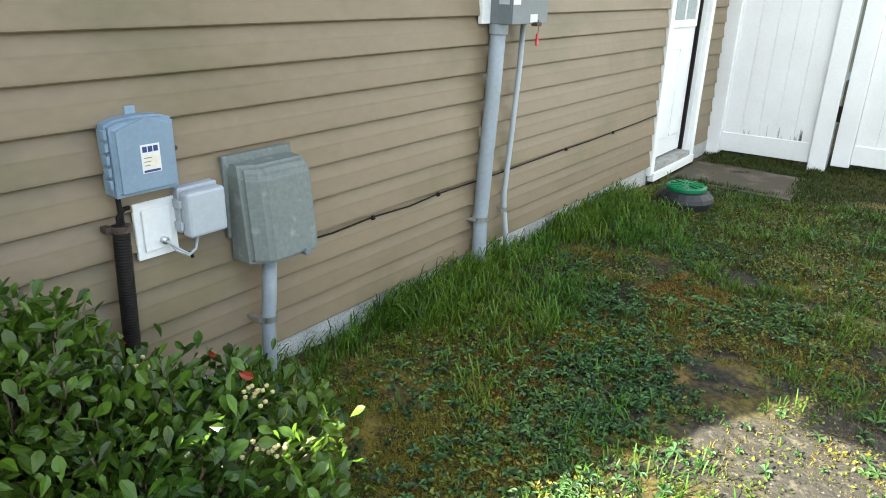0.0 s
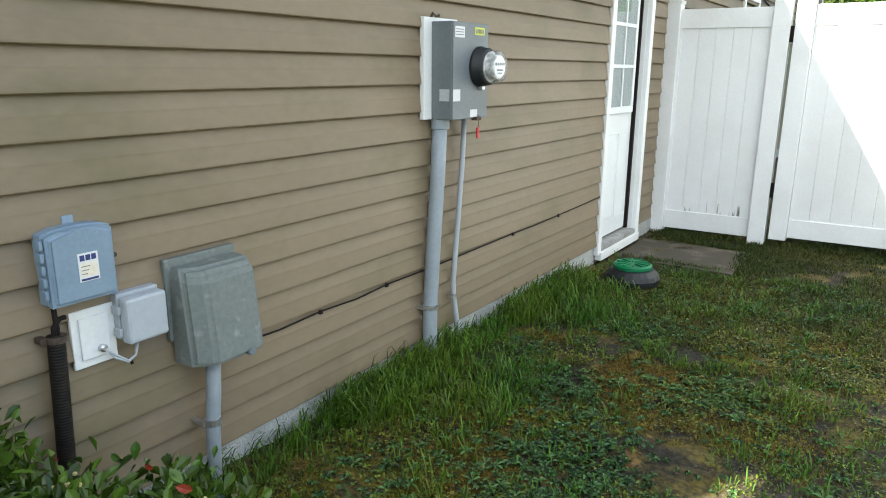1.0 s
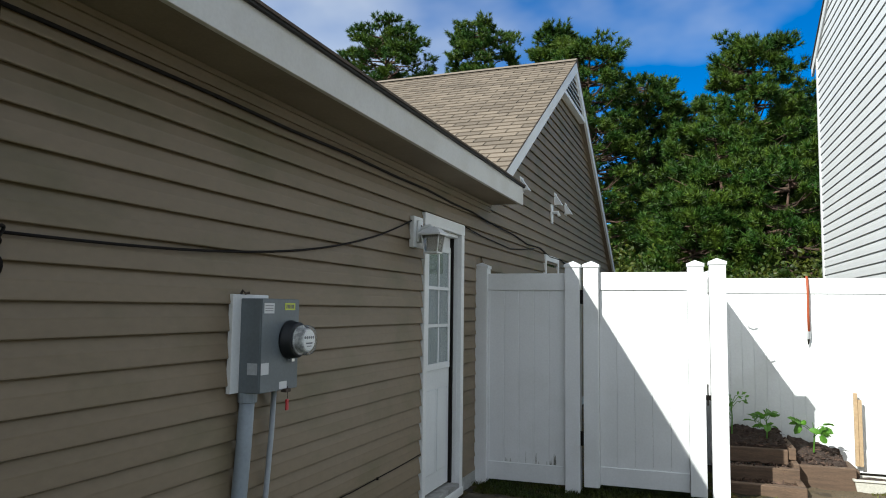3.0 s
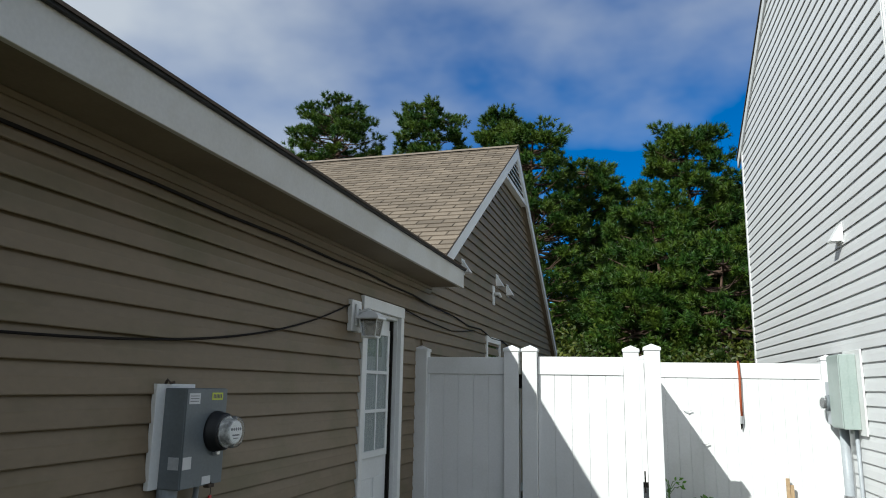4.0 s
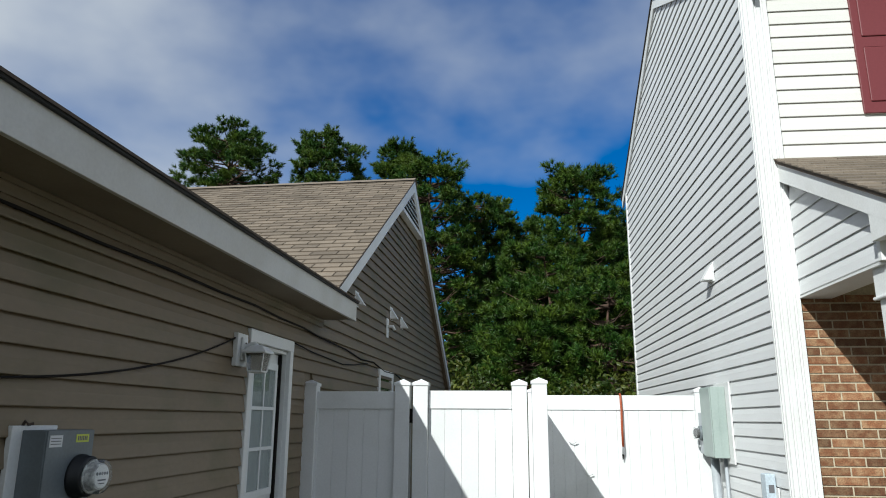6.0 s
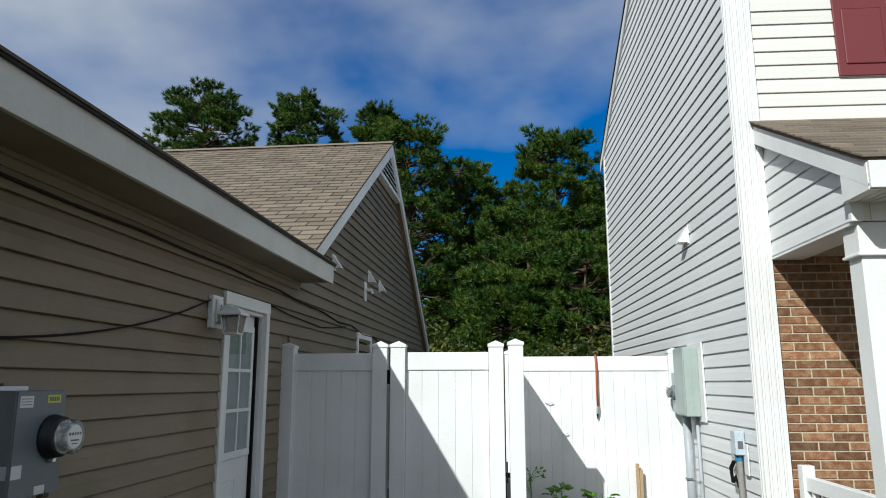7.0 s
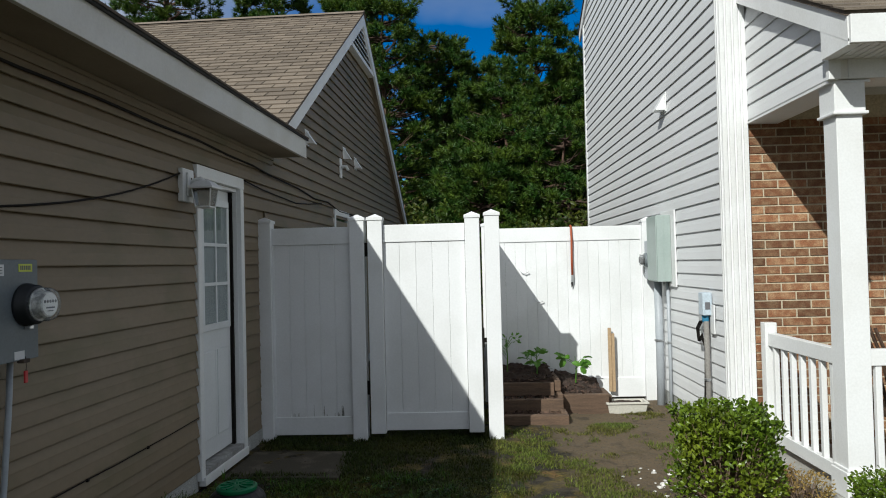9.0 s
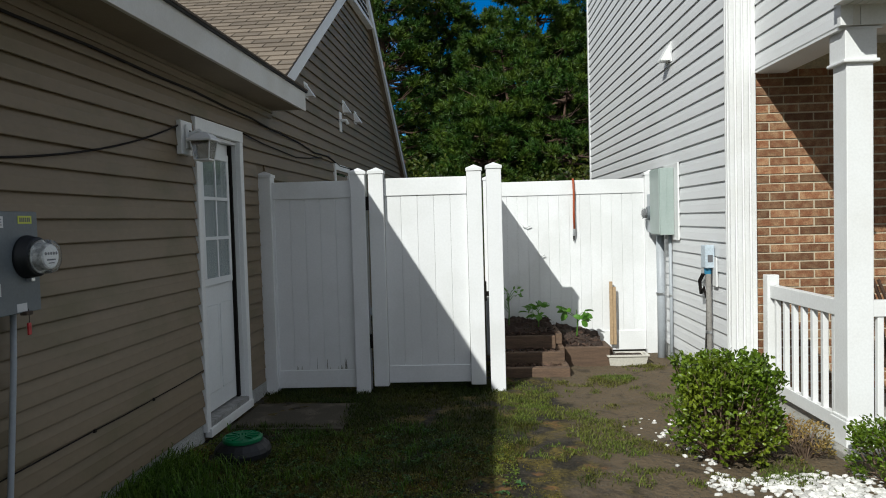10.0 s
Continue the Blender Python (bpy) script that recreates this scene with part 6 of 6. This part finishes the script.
# ---- trees ----
def pine(at, h, spread, bare, seed, label, clumps=150, lean=0.0):
    rs = random.Random(seed)
    t = thing("pine_tree", at, label, "tree", "pines behind the houses")
    r0 = 0.018 * h
    bend = [Vector((lean * (i / 8) ** 2 * h + 0.12 * math.sin(i * 1.3 + seed), 0.1 * math.sin(i + seed), h * i / 8 - 0.3)) for i in range(9)]
    part("trunk", tube(bmesh.new(), bend, [r0 * (1 - 0.85 * i / 8) for i in range(9)], 10), BARK, t, smooth=True)
    bm = bmesh.new()
    vs, fs = [], []
    whorls = max(7, int(h * (1 - bare) / 0.62))
    for k in range(clumps):
        f = bare + (1 - bare) * min(0.999, (int(whorls * (k + 0.5) / clumps) + 0.5 + rs.gauss(0, 0.13)) / whorls)
        i = min(7, int(f * 8))
        base = bend[i].lerp(bend[i + 1], f * 8 - i)
        u = (f - bare) / (1 - bare)
        reach = spread * (0.46 + 0.67 * math.sin(math.pi * min(1.0, 0.25 + 0.72 * u)) ** 0.8) * rs.uniform(0.15, 1.0) ** 0.5
        a = rs.uniform(0, 2 * math.pi)
        e = base + Vector((math.cos(a) * reach, math.sin(a) * reach, reach * rs.uniform(0.0, 0.35)))
        m1 = base.lerp(e, 0.5) + Vector((0, 0, -0.08 * reach))
        if k % 2 == 0 or reach > spread * 0.7:
            tube(bm, [base, m1, e], [0.035 + 0.01 * reach, 0.025, 0.008], 5, False)
        size = rs.uniform(0.75, 1.2)
        for c in range(14):
            v = Vector((rs.gauss(0, 1), rs.gauss(0, 1), rs.gauss(0, 1))).normalized() * rs.uniform(0.35, 1.0)
            o = e + Vector((v.x * 0.46, v.y * 0.46, v.z * 0.22 + 0.05)) * size
            axis = Vector((math.cos(a) * 0.35 + v.x * 0.6, math.sin(a) * 0.35 + v.y * 0.6, 0.55 + 0.3 * v.z))
            for q in range(30):
                d = (Vector((rs.gauss(0, 0.6), rs.gauss(0, 0.6), rs.gauss(0, 0.55))) + axis).normalized()
                L = rs.uniform(0.16, 0.27)
                s = d.cross(Vector((rs.gauss(0, 1), rs.gauss(0, 1), rs.gauss(0, 1)))).normalized() * 0.018
                o2 = o + axis * rs.uniform(-0.1, 0.06)
                b = len(vs)
                vs += [o2 - s, o2 + s, o2 + d * L]
                fs.append((b, b + 1, b + 2))
    part("branchwork", bm, BARK, t)
    tagged(raw("crown", vs, fs, NEEDLES, t), kind="stuff")
    return t


def polar(az, dist):
    return (1.84 + dist * math.sin(radians(az)), -4.75 + dist * math.cos(radians(az)), 0.0)


def tall_enough(el, dist):
    return 1.64 + dist * math.tan(radians(el))


PINES = ((-23.6, 34, 22.1, 2.5, 0.52), (-15.2, 36, 22.6, 2.3, 0.48), (-9.2, 34, 22.2, 1.4, 0.35), (-6.6, 30, 20.9, 2.0, 0.30), (-2.3, 33, 18.0, 1.8, 0.25),
         (0.6, 36, 16.2, 2.0, 0.2), (5.6, 27, 20.0, 1.9, 0.20), (3.0, 26, 14.2, 2.2, 0.12), (9.6, 30, 16.0, 2.2, 0.15), (-8.0, 40, 15.0, 2.6, 0.2), (8.0, 24, 12.0, 1.9, 0.12), (14, 32, 20.0, 2.4, 0.3), (1.2, 24, 9.0, 1.9, 0.1))
for i, (az, dist, el, spr, bare) in enumerate(PINES):
    pine(polar(az, dist), tall_enough(el, dist), spr, bare, 100 + i, "tall green pine with dense needle clumps behind the fence" if i % 2 else "tall pine with open crown rising over the roof", 260 if i < 9 else 130)


def broad(at, h, w, seed):
    rs = random.Random(seed)
    t = thing("understory_tree", at, "yellow-green broad-leaved tree under the pines", "tree", "understory trees")
    tips, bm = [], bmesh.new()
    tube(bm, [(0, 0, -0.2), (0.1, 0, h * 0.5), (0, 0.1, h * 0.85)], [0.09, 0.06, 0.02], 7)
    for k in range(170):
        a, q = rs.uniform(0, 6.28), math.sqrt(rs.random())
        e = Vector((w * q * math.cos(a), w * q * math.sin(a), h * rs.uniform(0.12, 1.0) * (1 - 0.35 * q)))
        if k % 4 == 0:
            tube(bm, [(0, 0, e.z * 0.6), e * 0.6 + Vector((0, 0, e.z * 0.3)), e], 0.015, 4, False)
        tips.append((e, Vector((0, 0, 0.3))))
    part("trunk", bm, BARK, t)
    vs, fs = leaf_cloud(rs, tips, 26, 0.16, 0.3, 0.55)
    tagged(raw("crown", vs, fs, DECID, t), kind="stuff")
for i, (az, dist, h, w) in enumerate(((-5.2, 22, 4.0, 1.4), (-7.5, 25, 4.5, 1.6), (-1.5, 24, 3.2, 1.8), (6.0, 22, 3.0, 1.8), (9.5, 21, 3.2, 1.6), (2.5, 30, 5.0, 2.2), (-3.2, 34, 6.0, 2.4), (11, 27, 5, 2))):
    broad(polar(az, dist), h, w, 200 + i)
# dim woods beyond the near trees
rs = random.Random(77)
tips = []
for k in range(2600):
    az, dist = rs.uniform(-40, 24), rs.uniform(46, 62)
    p = polar(az, dist)
    tips.append((Vector((p[0], p[1], rs.uniform(0, 7.0))), Vector((0, 0, 0.3))))
vs, fs = leaf_cloud(rs, tips, 16, 0.75, 0.8, 0.45)
tagged(raw("far_woods", vs, fs, NEEDLES), "dense dark woods beyond the near pines", "woods", kind="stuff")


# ---- siding boards, shingles and bricks, piece by piece ----
z = BOTTOM
while z < 2.50:
    for a, b in ((HOUSE_FRONT, 0.020), (0.905, 1.27), (1.49, HOUSE_FAR)) if z < 1.95 else ((HOUSE_FRONT, 0.020), (0.905, HOUSE_FAR)):
        if z + COURSE > 2.235 and a == HOUSE_FRONT:
            b = HOUSE_FAR if z >= 2.235 else b
        elif z >= 2.235:
            continue
        part("siding_board", lap(bmesh.new(), 0.0, a, b, z), TAN, wall)
    z += COURSE
while z < PEAK_Z - 0.25:
    dy, ey = (PEAK_Z - 0.12 - z) / SLOPE, (PEAK_Z - 0.12 - z) / FAR_SLOPE
    part("siding_board", lap(bmesh.new(), 0.0, PEAK_Y - dy, min(PEAK_Y + ey, FAR_Y - 0.3), z, cut=(COURSE / SLOPE, COURSE / FAR_SLOPE)), TAN, wall)
    z += COURSE
z = 0.1468
while z < WPEAK - 0.15:
    over = max(0.0, z + WCOURSE - WEAVE) / WSLOPE
    under = max(0.0, z - WEAVE) / WSLOPE
    part("siding_board", lap(bmesh.new(), WX, WY + 0.062 + under, WFAR - 0.072 - under, z, WCOURSE, deep=0.62, out=-1, cut=(over - under, over - under)), WHITE_SIDING, side_wall)
    z += WCOURSE
z = 3.70
while z < WEAVE - 0.02:
    part("siding_board", lap(bmesh.new(), WY, WX + 0.192, 12.0, z, WCOURSE, deep=0.62, out=-1, axis="x"), CREAM_SIDING, front_wall)
    z += WCOURSE

# three-tab shingles on the gable slope
TAB, ROW = 0.305, 0.14
length = math.hypot(PEAK_Y - EAVE_Y, PEAK_Z - EAVE_Z)
uy, uz = (PEAK_Y - EAVE_Y) / length, (PEAK_Z - EAVE_Z) / length
def tab(bm, ox, oy, oz, w, rnd=0.0):
    """One shingle tab on the slope, butt edge proud."""
    h = ROW + 0.03
    p = [(ox, 0, 0.019), (ox - w, 0, 0.019 + rnd), (ox - w, h, 0.004), (ox, h, 0.004)]
    q = [(ox, 0, 0.004), (ox - w, 0, 0.004)]
    def at(x, s, n):
        return (x, oy + s * uy - n * uz, oz + s * uz + n * uy)
    v = [bm.verts.new(at(*a)) for a in p + q]
    bm.faces.new((v[0], v[1], v[2], v[3]))
    bm.faces.new((v[0], v[4], v[5], v[1]))
    bm.faces.new((v[1], v[5], v[2]))
    bm.faces.new((v[0], v[3], v[4]))
single = bmesh.new()
tab(single, 0.0, 0, 0, TAB - 0.013)
first = None
rest = bmesh.new()
rs = random.Random(61)
made = 0
rows = int(length / ROW)
for j in range(rows):
    oy, oz = EAVE_Y - 0.02 + j * ROW * uy, EAVE_Z - 0.01 + j * ROW * uz
    vx = 0.36 - (oz - 2.703) / 0.5 - 0.25
    x = RX + 0.012 - (TAB / 2 if j % 2 else 0.0)
    if j % 2:
        tab(rest, RX + 0.012, oy, oz, TAB / 2 - 0.013)
    while x > vx:
        if made < 300 and x > -2.2:
            if first is None:
                first = part("shingle", single, SHINGLE, gable_roof)
                ob = first
            else:
                ob = new("shingle", first.data)
                ob.parent = gable_roof
            ob.location = (x, oy, oz)
            made += 1
        else:
            tab(rest, x, oy, oz, TAB - 0.013, rs.uniform(-0.002, 0.004))
        x -= TAB
tagged(part("shingles", rest, SHINGLE_I, gable_roof), kind="stuff")

# bricks of the porch wall
BL, BH, J = 0.225, 0.0675, 0.0125
bmb = bmesh.new()
box(bmb, 0, BL - J, -0.007, 0.0, 0, BH - J, bevel=0.002)
full = None
rest = bmesh.new()
made = 0
for j in range(int(2.6 / BH)):
    z = 0.02 + j * BH
    x = PX + 0.004 - (BL / 2 if j % 2 else 0.0)
    while x < 9.0:
        if x < PX:
            box(rest, PX + 0.004, x + BL - J, WY - 0.002, WY + 0.005, z, z + BH - J)
        elif made < 290 and x < PX + 1.9:
            if full is None:
                full = part("brick", bmb, BRICK, brick_wall)
                ob = full
            else:
                ob = new("brick", full.data)
                ob.parent = brick_wall
            ob.location = (x, WY + 0.005, z)
            made += 1
        else:
            box(rest, x, x + BL - J, WY - 0.002, WY + 0.005, z, z + BH - J)
        x += BL
tagged(part("bricks", rest, BRICK_I, brick_wall), kind="stuff")
